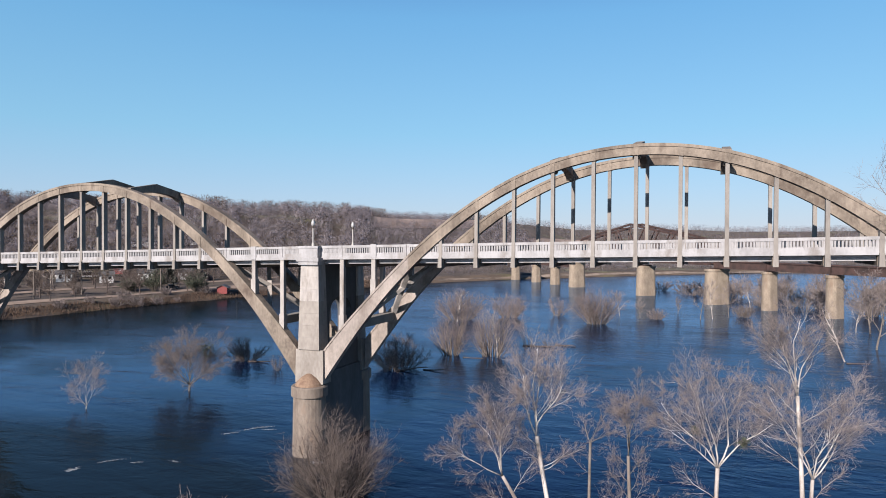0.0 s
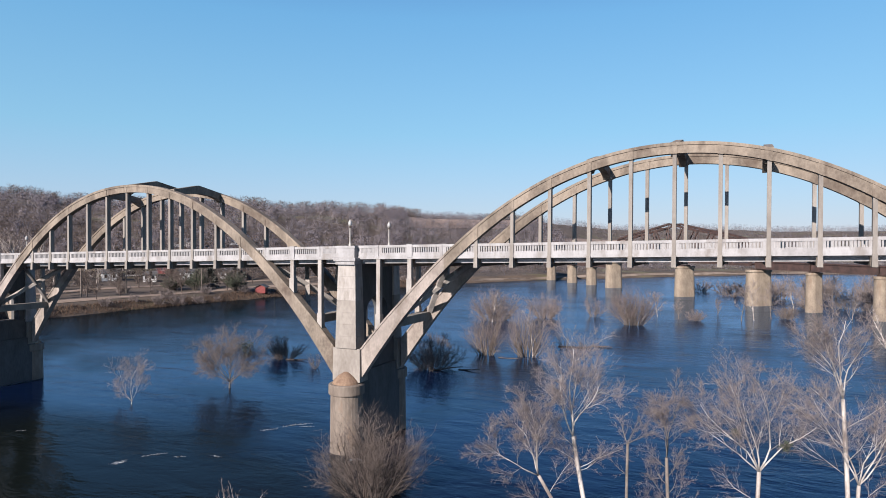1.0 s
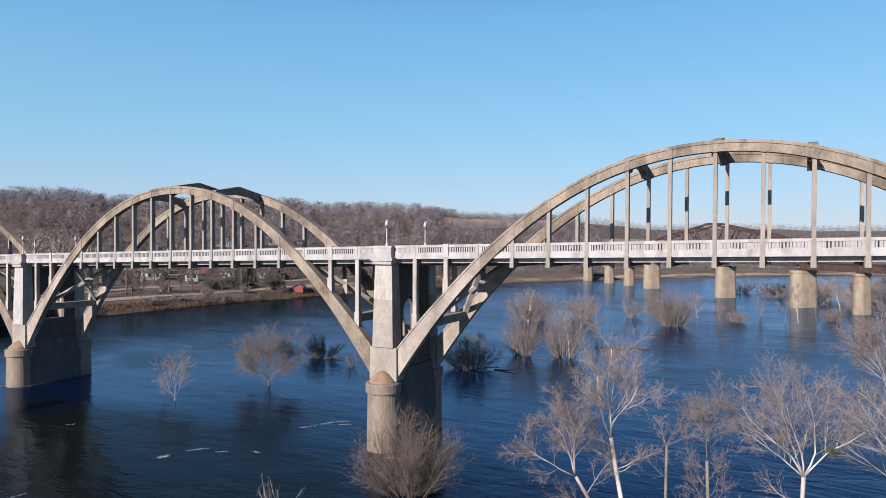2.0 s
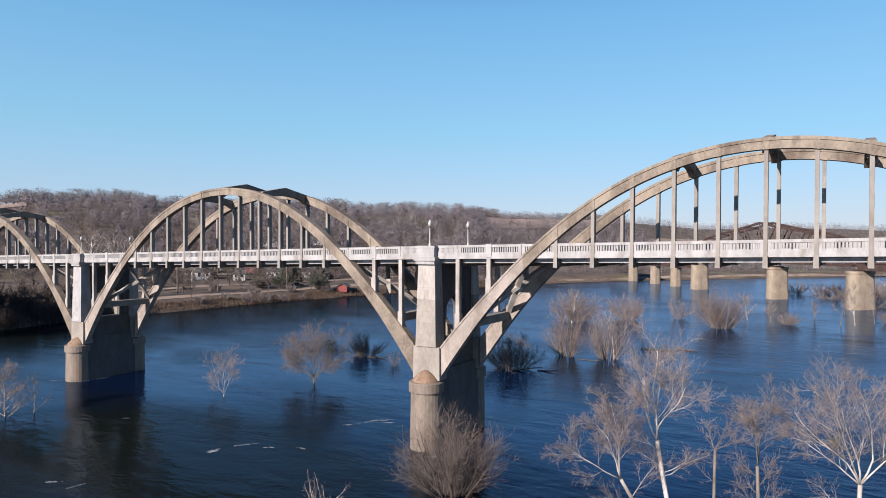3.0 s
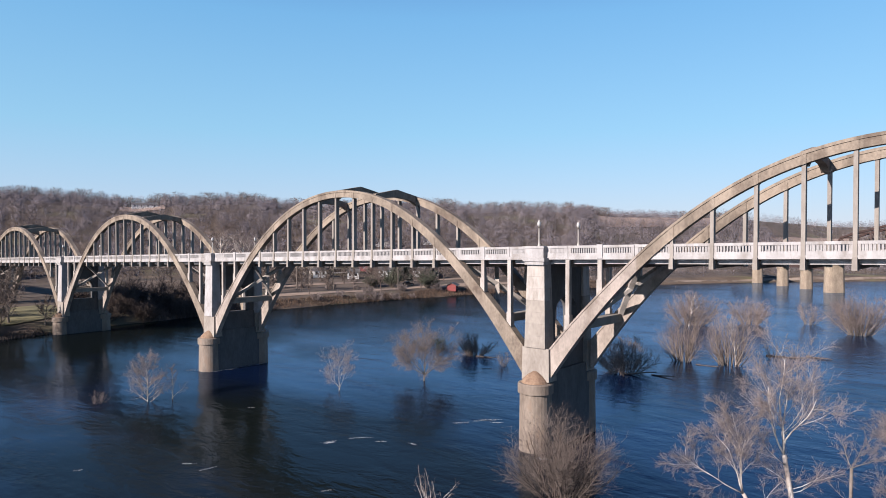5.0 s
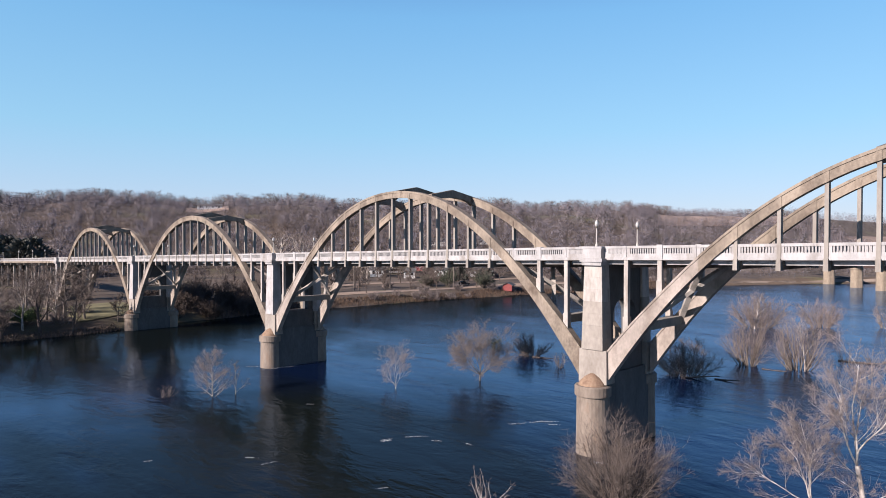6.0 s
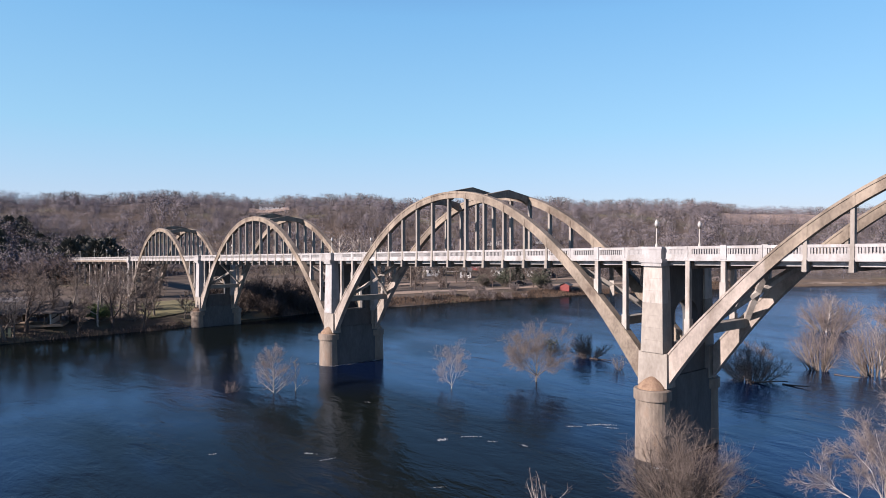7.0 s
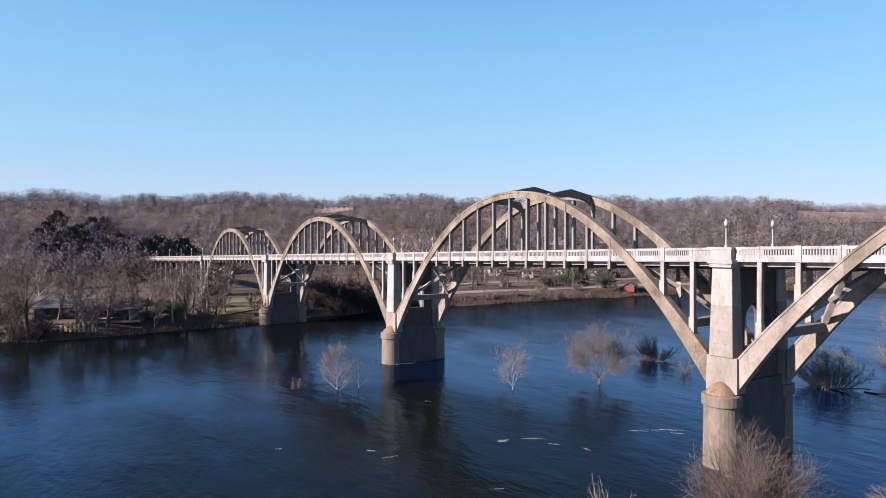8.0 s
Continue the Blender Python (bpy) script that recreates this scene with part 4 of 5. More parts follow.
river_tree = forked_tree(12, 0.8, 0.14, (0.05, 0.0), tuple((-63 + 10.5 * k, (-1) ** k * (12 + 9 * (k % 3)), 5.9 * math.cos(radians(0.75 * (-63 + 10.5 * k)))) for k in range(13)), (), 2, 0.018, 13, GREY_BARK, UMBER_TWIG)
stand(river_tree, -28.6, 15.5, "rounded bare river tree with ochre twigs and a mistletoe clump", group=RIVER)
tagged(part("mistletoe", leaf_ball(101, (1.9, 1.0, 5.4), 1.1, 320, 0.09), CEDAR, river_tree, "dark green mistletoe clump"), kind="stuff")
stand(forked_tree(13, 0.3, 0.07, (0.1, 0.0), ((-28, 0, 4.4), (-12, 18, 5.0), (8, -10, 5.0), (-44, 0, 2.6), (22, 10, 3.2)), (), 2, 0.018, 6, WHITE_BARK, PALE_TWIG), -33.1, 3.8, "sparse pale bare river tree", group=RIVER)
stand(bare_bush(14, 4.0, 7.4, 40, 44, 0.03, UMBER_TWIG, UMBER_TWIG, sub=6), -36.0, 36.5, "dark leafless shrub in the river", "shrub")
stand(bare_bush(15, 2.6, 3.2, 12, 12, 0.05, GREY_BARK, TWIG), -26.5, 31.6, "small reddish leafless shrub in the river", "shrub")
stand(bare_tree(16, 7.4, 0.1, (-0.03, 0.0), 0.08, 30, 0.95, 9, 12, 0.02, WHITE_BARK, PALE_TWIG, 0.42), -46.4, -15.5, "pale cone-shaped bare river tree", group=RIVER)
stand(bare_tree(17, 5.6, 0.08, (0.1, 0.1), 0.2, 9, 0.6, 7, 10, 0.02, WHITE_BARK, PALE_TWIG, 0.3), -45.3, -13.0, "thin pale bare sapling in the river", group=RIVER)
stand(bare_bush(18, 1.7, 3.4, 20, 14, 0.03, DARK_TWIG, TWIG), -50.3, -20.0, "low reddish brush heap in the water", "shrub")
OCHRE = "ochre-brown leafless willow clump in the river"
stand(bare_bush(20, 8.2, 9.5, 44, 30, 0.026, GREY_BARK, ROSE_TWIG), -6.5, 54.5, OCHRE, "shrub", "willow clumps")
stand(bare_bush(21, 9.6, 9.6, 44, 30, 0.026, GREY_BARK, ROSE_TWIG), 0.3, 55.8, OCHRE, "shrub", "willow clumps")
stand(bare_bush(22, 8.5, 15.0, 60, 34, 0.05, GREY_BARK, ROSE_TWIG), -22.5, 102.0, OCHRE, "shrub", "willow clumps")
stand(bare_bush(23, 7.5, 10.0, 44, 30, 0.05, GREY_BARK, ROSE_TWIG), -12.5, 112.0, OCHRE, "shrub", "willow clumps")
stand(bare_tree(24, 10.0, 0.16, (0, 0), 0.3, 9, 0.55, 5, 8, 0.05, WHITE_BARK, PALE_TWIG, 0.35), -22.0, 99.0, "white-barked bare tree among river shrubs", group=RIVER)
stand(bare_bush(25, 5.6, 10.5, 50, 46, 0.032, UMBER_TWIG, UMBER_TWIG, sub=6), -9.8, 39.5, "dark spreading leafless shrub below the bridge", "shrub")
stand(bare_bush(26, 10.0, 11.5, 60, 34, 0.045, GREY_BARK, ROSE_TWIG), 10.5, 107.0, "reddish-brown leafless willow clump in the river", "shrub", "willow clumps")
stand(bare_bush(27, 4.2, 4.0, 12, 8, 0.04, GREY_BARK, PALE_TWIG), 4.0, 67.0, "sparse pale sapling clump in the river", "shrub")
stand(bare_bush(28, 3.2, 4.5, 14, 8, 0.04, GREY_BARK, TWIG), 7.2, 70.0, "sparse brown sapling clump in the river", "shrub")
stand(bare_bush(29, 6.0, 7.0, 20, 12, 0.08, GREY_BARK, ROSE_TWIG), -1.7, 120.0, OCHRE, "shrub", "willow clumps")
BRUSH = "dark red-brown brush on a drowned river island"
for k, (x, y, h, wd) in enumerate(((18, 226, 4.5, 14), (27, 228, 5.0, 15), (36, 226, 5.5, 14), (46, 204, 9.0, 13), (54, 196, 10.0, 13), (60, 205, 11.0, 14), (70, 190, 11, 14), (66, 168, 9, 10), (77, 160, 11, 12))):
    stand(bare_bush(40 + k, h, wd, 26, 18, 0.16, DARK_TWIG if k < 3 else GREY_BARK, TWIG), x, y, BRUSH, "shrub", "island brush")
stand(bare_tree(60, 15, 0.2, (0.1, 0), 0.25, 10, 0.7, 6, 9, 0.07, GREY_BARK, TWIG, 0.42), 63.5, 88.0, "brown bare tree in flood water", group=RIVER)
stand(bare_tree(61, 16, 0.2, (0, 0), 0.2, 11, 0.7, 6, 9, 0.08, GREY_BARK, TWIG, 0.42), 67.5, 112.0, "brown bare tree in flood water", group=RIVER)
stand(bare_tree(62, 17, 0.22, (-0.05, 0), 0.2, 11, 0.7, 6, 9, 0.08, GREY_BARK, TWIG, 0.42), 71.5, 100.0, "brown bare tree in flood water", group=RIVER)
stand(bare_tree(63, 12, 0.14, (-0.35, 0.1), 0.3, 5, 0.5, 3, 5, 0.05, WHITE_BARK, PALE_TWIG, 0.3), 56.0, 72.0, "leaning white bare tree in flood water", group=RIVER)
stand(bare_tree(64, 10, 0.13, (-0.45, 0.1), 0.35, 5, 0.5, 3, 5, 0.05, WHITE_BARK, PALE_TWIG, 0.3), 59.5, 98.0, "leaning white bare tree in flood water", group=RIVER)

# thin trees and brush in the flood round the railway piers
for k, (x, y, h) in enumerate(((13.5, 128.0, 8.5), (19.0, 124.0, 6.0), (33.5, 126.0, 10.5), (36.5, 129.0, 12.0), (40.5, 133.5, 11.0), (27.8, 138.0, 5.5), (47.0, 156.0, 11.5), (57.0, 160.0, 12.0), (59.0, 141.0, 10.5), (65.0, 113.0, 10.0), (74.0, 131.0, 12.5), (68.0, 150.0, 12.5))):
    stand(bare_tree(230 + k, h, 0.11, (0.06 * (k % 3 - 1), 0.03), 0.25, 9, 0.6, 6, 10, 0.04, WHITE_BARK if k % 3 == 0 else GREY_BARK, TWIG, 0.36), x, y, "thin grey bare tree in flood water by the railway" if k % 3 else "thin white bare tree in flood water by the railway", group=RIVER)
for k, (x, y, h, wd) in enumerate(((23.0, 122.0, 3.0, 6.0), (44.0, 135.0, 4.5, 7.0), (52.0, 168.0, 7.0, 13.0), (62.0, 172.0, 8.0, 13.0), (30.0, 205.0, 4.5, 15.0), (42.0, 196.0, 6.0, 13.0), (75.0, 150.0, 8.0, 11.0))):
    stand(bare_bush(250 + k, h, wd, 34, 26, 0.06, GREY_BARK, UMBER_TWIG if k % 2 else TWIG), x, y, "tangled grey-brown brush standing in flood water", "shrub", "island brush")

# bank trees: a few built, then copied along the left bank
kinds = [bare_tree(70, 13, 0.26, (0.03, 0), 0.2, 11, 0.75, 6, 8, 0.085, GREY_BARK, PALE_TWIG, 0.4, sub=4),
         bare_tree(71, 15, 0.3, (-0.04, 0.03), 0.22, 11, 0.65, 6, 8, 0.09, GREY_BARK, TWIG, 0.38, sub=3),
         bare_tree(73, 13, 0.3, (0.05, 0.02), 0.25, 12, 0.8, 7, 10, 0.12, DARK_TWIG, UMBER_TWIG, 0.42, sub=3),
         bare_tree(72, 17, 0.34, (0, 0.04), 0.3, 10, 0.8, 6, 7, 0.085, WHITE_BARK, PALE_TWIG, 0.42, sub=4)]
BANK = "trees on the left bank"
LABELS = ("grey bare tree with a fine twiggy crown on the bank", "brown bare tree with an upright crown on the bank", "dark spreading bare park tree above the bank", "tall pale-barked sycamore bare of leaves on the bank")
spots = [(-104.6, -48.2, 1, 1), (-103, -43.5, 1, 0.95), (-110, -39, 0, 0.9), (-113, -33, 0, 1), (-120, -20, 3, 0.75), (-112, -18.5, 0, 0.8), (-118, -13, 3, 0.62), (-128, -30, 0, 0.95), (-135, -42, 1, 1), (-142, -25, 0, 1),
         (-150, -45, 3, 0.9), (-158, -15, 0, 0.95), (-140, -55, 1, 1.1), (-122, -62, 0, 1), (-165, -60, 1, 1.1), (-175, -30, 0, 1), (-170, 22, 3, 0.75), (-185, 30, 0, 0.9), (-160, 40, 1, 0.9), (-150, 30, 0, 0.8), (-143, 48, 0, 0.85),
         (-200, 15, 1, 1), (-215, -20, 0, 1), (-230, 25, 1, 1), (-150, 86, 2, 0.82), (-152, 99, 2, 0.77), (-138, 112, 2, 0.67), (-131, 126, 2, 0.72), (-145, 128, 2, 0.72), (-170, 105, 3, 0.7), (-180, 130, 2, 0.92), (-178, 90, 2, 0.92),
         (-200, 110, 3, 0.75), (-215, 140, 2, 1), (-190, 160, 2, 0.82), (-230, 170, 2, 1), (-210, 70, 2, 1), (-220, 95, 2, 1), (-165, 175, 2, 0.92), (-150, 190, 2, 0.92), (-135, 165, 2, 0.82), (-240, 200, 3, 0.9), (-215, 215, 2, 1),
         (-160, 92, 2, 0.72), (-165, 118, 2, 0.77), (-172, 140, 2, 0.82), (-185, 100, 2, 0.87), (-192, 128, 2, 0.87), (-205, 155, 2, 0.92), (-150, 142, 2, 0.67), (-145, 155, 2, 0.72), (-175, 165, 2, 0.87), (-200, 180, 2, 0.92), (-225, 120, 2, 1), (-235, 145, 2, 1), (-195, 78, 2, 0.92), (-170, 72, 2, 0.87), (-160, 60, 2, 0.82), (-155, 205, 2, 0.92), (-180, 205, 2, 0.97), (-152, 68, 2, 0.8), (-158, 78, 2, 0.75), (-148, 108, 2, 0.7), (-156, 124, 2, 0.75), (-146, 118, 2, 0.6), (-163, 132, 2, 0.7), (-140, 140, 2, 0.6), (-135, 104, 2, 0.5), (-143, 92, 2, 0.55), (-138, 80, 2, 0.5), (-175, 150, 2, 0.8), (-168, 84, 2, 0.8), (-106, -55, 1, 1.0), (-109, -44, 1, 0.9), (-112, -36, 0, 0.85), (-116, -28, 1, 0.8), (-119, -22, 0, 0.7), (-108, -60, 0, 1.0), (-124, -48, 1, 1.0), (-130, -36, 0, 0.9), (-118, 175, 2, 0.82), (-108, 205, 2, 0.92), (-120, 230, 2, 0.92), (-160, 230, 2, 1), (-190, 250, 2, 1), (-140, 265, 2, 1)]
used = set()
for n, (x, y, k, size) in enumerate(spots):
    if y < 0 and n % 2:
        continue
    if y < 0:
        x = min(x, float(np.interp(y, LEFT_Y, LEFT_X)) - 1.5 - (y * 7) % 9)
    a = (x * 37 + y * 11) % 360
    m = pose(x, y, float(height(x, y)) - 0.1, 0, 0, a) @ Matrix.Scale(size, 4)
    if k not in used:
        used.add(k)
        t = kinds[k]
        t.matrix_world = m
        tagged(t, LABELS[k], "tree", BANK)
    else:
        t = copy_thing(kinds[k], pose(x, y, float(height(x, y)) - 0.1, 0, 0, a))
        t.scale = (size, size, size)


def cedar(seed, h, r, taper=0.75):
    random.seed(seed)
    wood, crown = Shape(), Shape()
    wood.tube([(0, 0, -0.5), (0, 0, h * 0.9)], [h * 0.02, 0.03], 6)
    for i in range(950):
        f = random.random() ** 0.8
        z = h * (0.06 + 0.94 * f)
        q = r * (1 - f) ** taper * random.uniform(0.3, 1.08) * (1 + 0.25 * math.sin(9 * f + seed))
        a = random.uniform(0, 6.28)
        p = Vector((math.cos(a) * q, math.sin(a) * q, z))
        crown.blade(p, p + Vector((math.cos(a) * 0.7, math.sin(a) * 0.7, random.uniform(-0.2, 0.8))), 0.7)
    thing = new("cedar")
    part("trunk", wood, GREY_BARK, thing)
    part("crown", crown, EVERGREEN, thing)
    return thing


cedars = [cedar(3, 8, 4.4, 0.45), cedar(5, 5.5, 3.4)]
CEDARS = [(-158, 146, 1, 1.1), (-170, 152, 1, 1.0), (-163, 166, 1, 1.2), (-190, 185, 1, 1.1), (-245, -8, 0, 0.9), (-225, -34, 0, 0.8)]
random.seed(33)
for _ in range(36):
    w, r = radians(random.uniform(81, 88)), random.uniform(335, 430)
    CEDARS.append((EYE_X - r * math.sin(w), EYE_Y + r * math.cos(w), 0, random.uniform(0.7, 1.4)))
for w, r in ((77.6, 318), (78.4, 310), (79.3, 322), (80.2, 314)):
    CEDARS.append((EYE_X - r * math.sin(radians(w)), EYE_Y + r * math.cos(radians(w)), 0, 2.0))
for n, (x, y, k, size) in enumerate(CEDARS):
    t = cedars[k] if n == 0 or (k == 0 and n == 6) else copy_thing(cedars[k], Matrix())
    t.matrix_world = pose(x, y, float(height(x, y)) - 0.1, 0, 0, n * 50) @ Matrix.Scale(size, 4)
    tagged(t, "dark green cedar with a ragged rounded crown", "tree", "evergreens")


# ---- woods on the hills, too many to count ----
def far_woods(name, count, r0, r1, a0, a1, big, seed, mat, label, blades=42, thin=0.02, inland=45, outland=1e9, band=(0, 9)):
    """Leafless trees as a trunk and many thin twigs each, in one mesh."""
    rng = np.random.default_rng(seed)
    n = count * (6 if band[0] == 0 else 70)
    az, r = rng.uniform(a0, a1, n), np.sqrt(rng.uniform(r0 * r0, r1 * r1, n))
    x, y = EYE_X - r * np.sin(np.radians(az)), EYE_Y + r * np.cos(np.radians(az))
    rel = r / np.interp(az, AZ, RIDGE)
    clear = np.sin(x * 0.013 + 1) + np.sin(y * 0.017) + 0.6 * np.sin((x + y) * 0.031)
    s = land(x, y)
    keep = (s > inland) & (s < outland) & ~((az > 17.5) & (az < 27.5) & (rel > 0.845 + 0.02 * np.sin(az * 2.3)) & (rel < 0.965) & (rng.random(n) < 0.92)) & ~((az > 9) & (az < 16.5) & (rel > 0.42) & (rel < 0.74) & (clear > -0.6))
    keep &= ~((az > 63.7) & (az < 67) & (rel > 0.86) & (rel < 0.97))
    if band[0]:
        keep = (rel > band[0]) & (rel < band[1]) & (clear > -0.5)
    pick = np.flatnonzero(keep)[:count]
    x, y, n = x[pick], y[pick], len(pick)
    base = np.stack([x, y, height(x, y)], 1)
    h = big * rng.uniform(0.65, 1.25, n)
    base[:, 2] -= np.where(rel[pick] > 0.86, 3.2, 0.3)
    p0 = base.copy()
    q0 = base + np.stack([rng.normal(0, 0.3, n), rng.normal(0, 0.3, n), h * 0.85], 1)
    t = np.repeat(np.arange(n), blades)
    m = len(t)
    f, a = rng.uniform(0.15, 0.85, m), rng.uniform(0, 6.283, m)
    ht = h[t]
    out = ht * rng.uniform(0, 0.30, m) * np.sin(np.pi * np.clip(f, 0, 1)) ** 0.5
    p = base[t] + np.stack([np.cos(a) * out, np.sin(a) * out, ht * f], 1)
    b = a + rng.normal(0, 0.7, m)
    ln = ht * rng.uniform(0.07, 0.18, m)
    q = p + np.stack([np.cos(b) * ln * 0.7, np.sin(b) * ln * 0.7, ln * rng.uniform(0.1, 1.0, m)], 1)
    p, q = np.concatenate([p0, p]), np.concatenate([q0, q])
    w = np.concatenate([h * 0.02, ht * thin * 4.0])
    d = q - p
    side = np.cross(rng.normal(0, 1, d.shape), d)
    side *= (w / 2 / np.maximum(np.linalg.norm(side, axis=1), 1e-6))[:, None]
    v = np.stack([p - side, p + side, q], 1).reshape(-1, 3)
    me = bpy.data.meshes.new(name)
    k = len(p)
    me.vertices.add(3 * k)
    me.vertices.foreach_set("co", v.ravel())
    me.loops.add(3 * k)
    me.loops.foreach_set("vertex_index", np.arange(3 * k))
    me.polygons.add(k)
    me.polygons.foreach_set("loop_start", np.arange(0, 3 * k, 3))
    owner = np.concatenate([np.arange(n), t])
    way = np.concatenate([np.tile([0.0, -0.5, 0.5], (n, 1)), np.stack([np.cos(a) * out, np.sin(a) * out, ht * (f - 0.52)], 1)])
    way /= np.maximum(np.linalg.norm(way, axis=1), 1e-3)[:, None]
    way += np.array([0.05, -0.2, 0.45])
    way /= np.linalg.norm(way, axis=1)[:, None]
    me.attributes.new("crown", "FLOAT_VECTOR", "POINT").data.foreach_set("vector", np.repeat(way, 3, axis=0).ravel())
    me.attributes.new("tint", "FLOAT", "POINT").data.foreach_set("value", np.repeat(np.clip(rng.normal(1.0, 0.15, n), 0.6, 1.5)[owner], 3))
    me.update()
    me.materials.append(mat)
    tagged(part(name, me, mat), label, "woods", kind="stuff")


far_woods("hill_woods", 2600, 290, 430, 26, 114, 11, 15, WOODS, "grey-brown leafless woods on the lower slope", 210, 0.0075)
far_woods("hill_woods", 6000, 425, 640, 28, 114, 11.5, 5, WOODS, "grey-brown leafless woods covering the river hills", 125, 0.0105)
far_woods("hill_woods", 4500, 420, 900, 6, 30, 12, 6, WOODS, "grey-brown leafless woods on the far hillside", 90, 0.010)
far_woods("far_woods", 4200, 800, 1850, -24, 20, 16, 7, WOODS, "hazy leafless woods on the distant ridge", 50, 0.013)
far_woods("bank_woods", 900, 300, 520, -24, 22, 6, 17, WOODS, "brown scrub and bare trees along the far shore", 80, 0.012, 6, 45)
far_woods("ridge_trees", 420, 470, 1150, 12, 82, 12.5, 21, UMBER_TWIG, "bare trees standing along the hilltop skyline", 210, 0.0042, band=(0.955, 0.995))
stand(bare_tree(65, 10.5, 0.12, (0.05, 0.0), 0.3, 9, 0.5, 6, 8, 0.04, WHITE_BARK, PALE_TWIG, 0.32), 1.6, 54.6, "white-barked sapling among river willows", group=RIVER)

far_woods("valley_woods", 230, 185, 300, 74, 114, 11, 8, VALLEY, "brown leafless woods on the valley floor", 170, 0.009)
far_woods("valley_woods", 500, 345, 420, 14, 60, 9, 9, VALLEY, "brown leafless scrub at the foot of the hill", 110, 0.013)


# ---- the left bank ----
def sheet(name, us, vs, place, mat, up, label, category):
    """A sheet that lies on the ground; place turns two parameters into x and y."""
    s = Shape()
    for v in vs:
        for u in us:
            x, y = place(u, v)
            s.v.append((x, y, float(height(x, y)) + up))
    w = len(us)
    s.f = [(j * w + i, j * w + i + 1, (j + 1) * w + i + 1, (j + 1) * w + i) for j in range(len(vs) - 1) for i in range(w - 1)]
    return tagged(part(name, s, mat), label, category, kind="structure")


def bank(off, y):
    return float(np.interp(y, LEFT_Y, LEFT_X)) - off, y


def polar(az, r):
    return EYE_X - r * math.sin(radians(az)), EYE_Y + r * math.cos(radians(az))


sheet("road", [11, 12.5, 14, 15.5, 17, 18.5], np.linspace(52, 235, 60).tolist(), bank, GRAVEL, 0.12, "pale gravel road along the river bank", "road")
sheet("road", [44, 46, 48, 50], np.linspace(40, 220, 50).tolist(), bank, GRAVEL, 0.12, "pale gravel park road", "road")
sheet("lawn", np.linspace(8, 40, 14).tolist(), np.linspace(-9, 12, 12).tolist(), bank, LAWN, 0.1, "olive winter lawn beside the bridge", "lawn")
sheet("pasture", np.linspace(17.5, 27.5, 40).tolist(), np.linspace(0.82, 0.965, 12).tolist(), lambda a, f: polar(a, f * float(np.interp(a, AZ, RIDGE))), FIELD, 0.5, "dry tan pasture on the hilltop", "field")
sheet("pasture", np.linspace(9, 16.5, 24).tolist(), np.linspace(0.43, 0.74, 10).tolist(), lambda a, f: polar(a, f * float(np.interp(a, AZ, RIDGE))), FIELD, 0.5, "dry tan pasture on the slope", "field")
sheet("pasture", np.linspace(63.7, 67, 14).tolist(), np.linspace(0.89, 0.96, 6).tolist(), lambda a, f: polar(a, f * float(np.interp(a, AZ, RIDGE))), FIELD, 0.5, "brown clearing round a hillside house", "field")


sheet("shore", np.linspace(-90, 200, 60).tolist(), [0.8, 1.8, 3.0, 4.2], lambda x, o: (x, float(np.interp(x, FAR_X, FAR_Y)) + o), SAND, 0.15, "pale sandy strip along the far shore", "shore")


def reeds(name, count, y0, y1, off0, off1, tall, seed, label, mat=None):
    random.seed(seed)
    s = Shape()
    for _ in range(count):
        y = random.uniform(y0, y1)
        x, y = bank(random.uniform(off0, off1), y)
        p = Vector((x, y, max(float(height(x, y)) - 0.1, -0.2)))
        s.blade(p, p + Vector((random.gauss(0, 0.35), random.gauss(0, 0.35), tall * random.uniform(0.5, 1.3))), 0.16)
    tagged(part(name, s, mat or REEDS), label, "dry grass", kind="stuff")


reeds("bank_grass", 12000, 36, 235, -0.6, 6, 0.9, 3, "red-brown dry grass and reeds on the river bank")
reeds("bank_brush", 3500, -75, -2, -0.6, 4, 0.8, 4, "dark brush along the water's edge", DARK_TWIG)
# dark twig colour in place of tan reeds carries the bridge's shade here
reeds("bank_grass", 2500, 20, 60, -1, 12, 1.8, 5, "brush on the shaded bank, coloured dark for the shade", DARK_TWIG)

# dense thickets; part of their darkness is the bridge's shade, put into the colour
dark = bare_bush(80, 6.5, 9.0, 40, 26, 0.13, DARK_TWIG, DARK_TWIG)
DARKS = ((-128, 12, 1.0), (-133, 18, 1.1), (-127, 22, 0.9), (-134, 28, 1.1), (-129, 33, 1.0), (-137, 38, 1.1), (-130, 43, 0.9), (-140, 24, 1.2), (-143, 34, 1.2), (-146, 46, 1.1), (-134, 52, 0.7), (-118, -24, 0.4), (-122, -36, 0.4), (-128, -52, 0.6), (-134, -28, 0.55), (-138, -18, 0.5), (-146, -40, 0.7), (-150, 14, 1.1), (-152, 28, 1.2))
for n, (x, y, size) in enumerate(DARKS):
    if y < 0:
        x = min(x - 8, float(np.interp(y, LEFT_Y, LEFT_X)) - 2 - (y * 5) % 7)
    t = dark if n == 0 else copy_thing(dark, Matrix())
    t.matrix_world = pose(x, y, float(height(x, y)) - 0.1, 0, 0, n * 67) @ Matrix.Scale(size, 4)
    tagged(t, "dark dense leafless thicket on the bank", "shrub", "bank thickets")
brown = bare_bush(81, 3.2, 5.0, 26, 22, 0.12, GREY_BARK, TWIG)
random.seed(21)
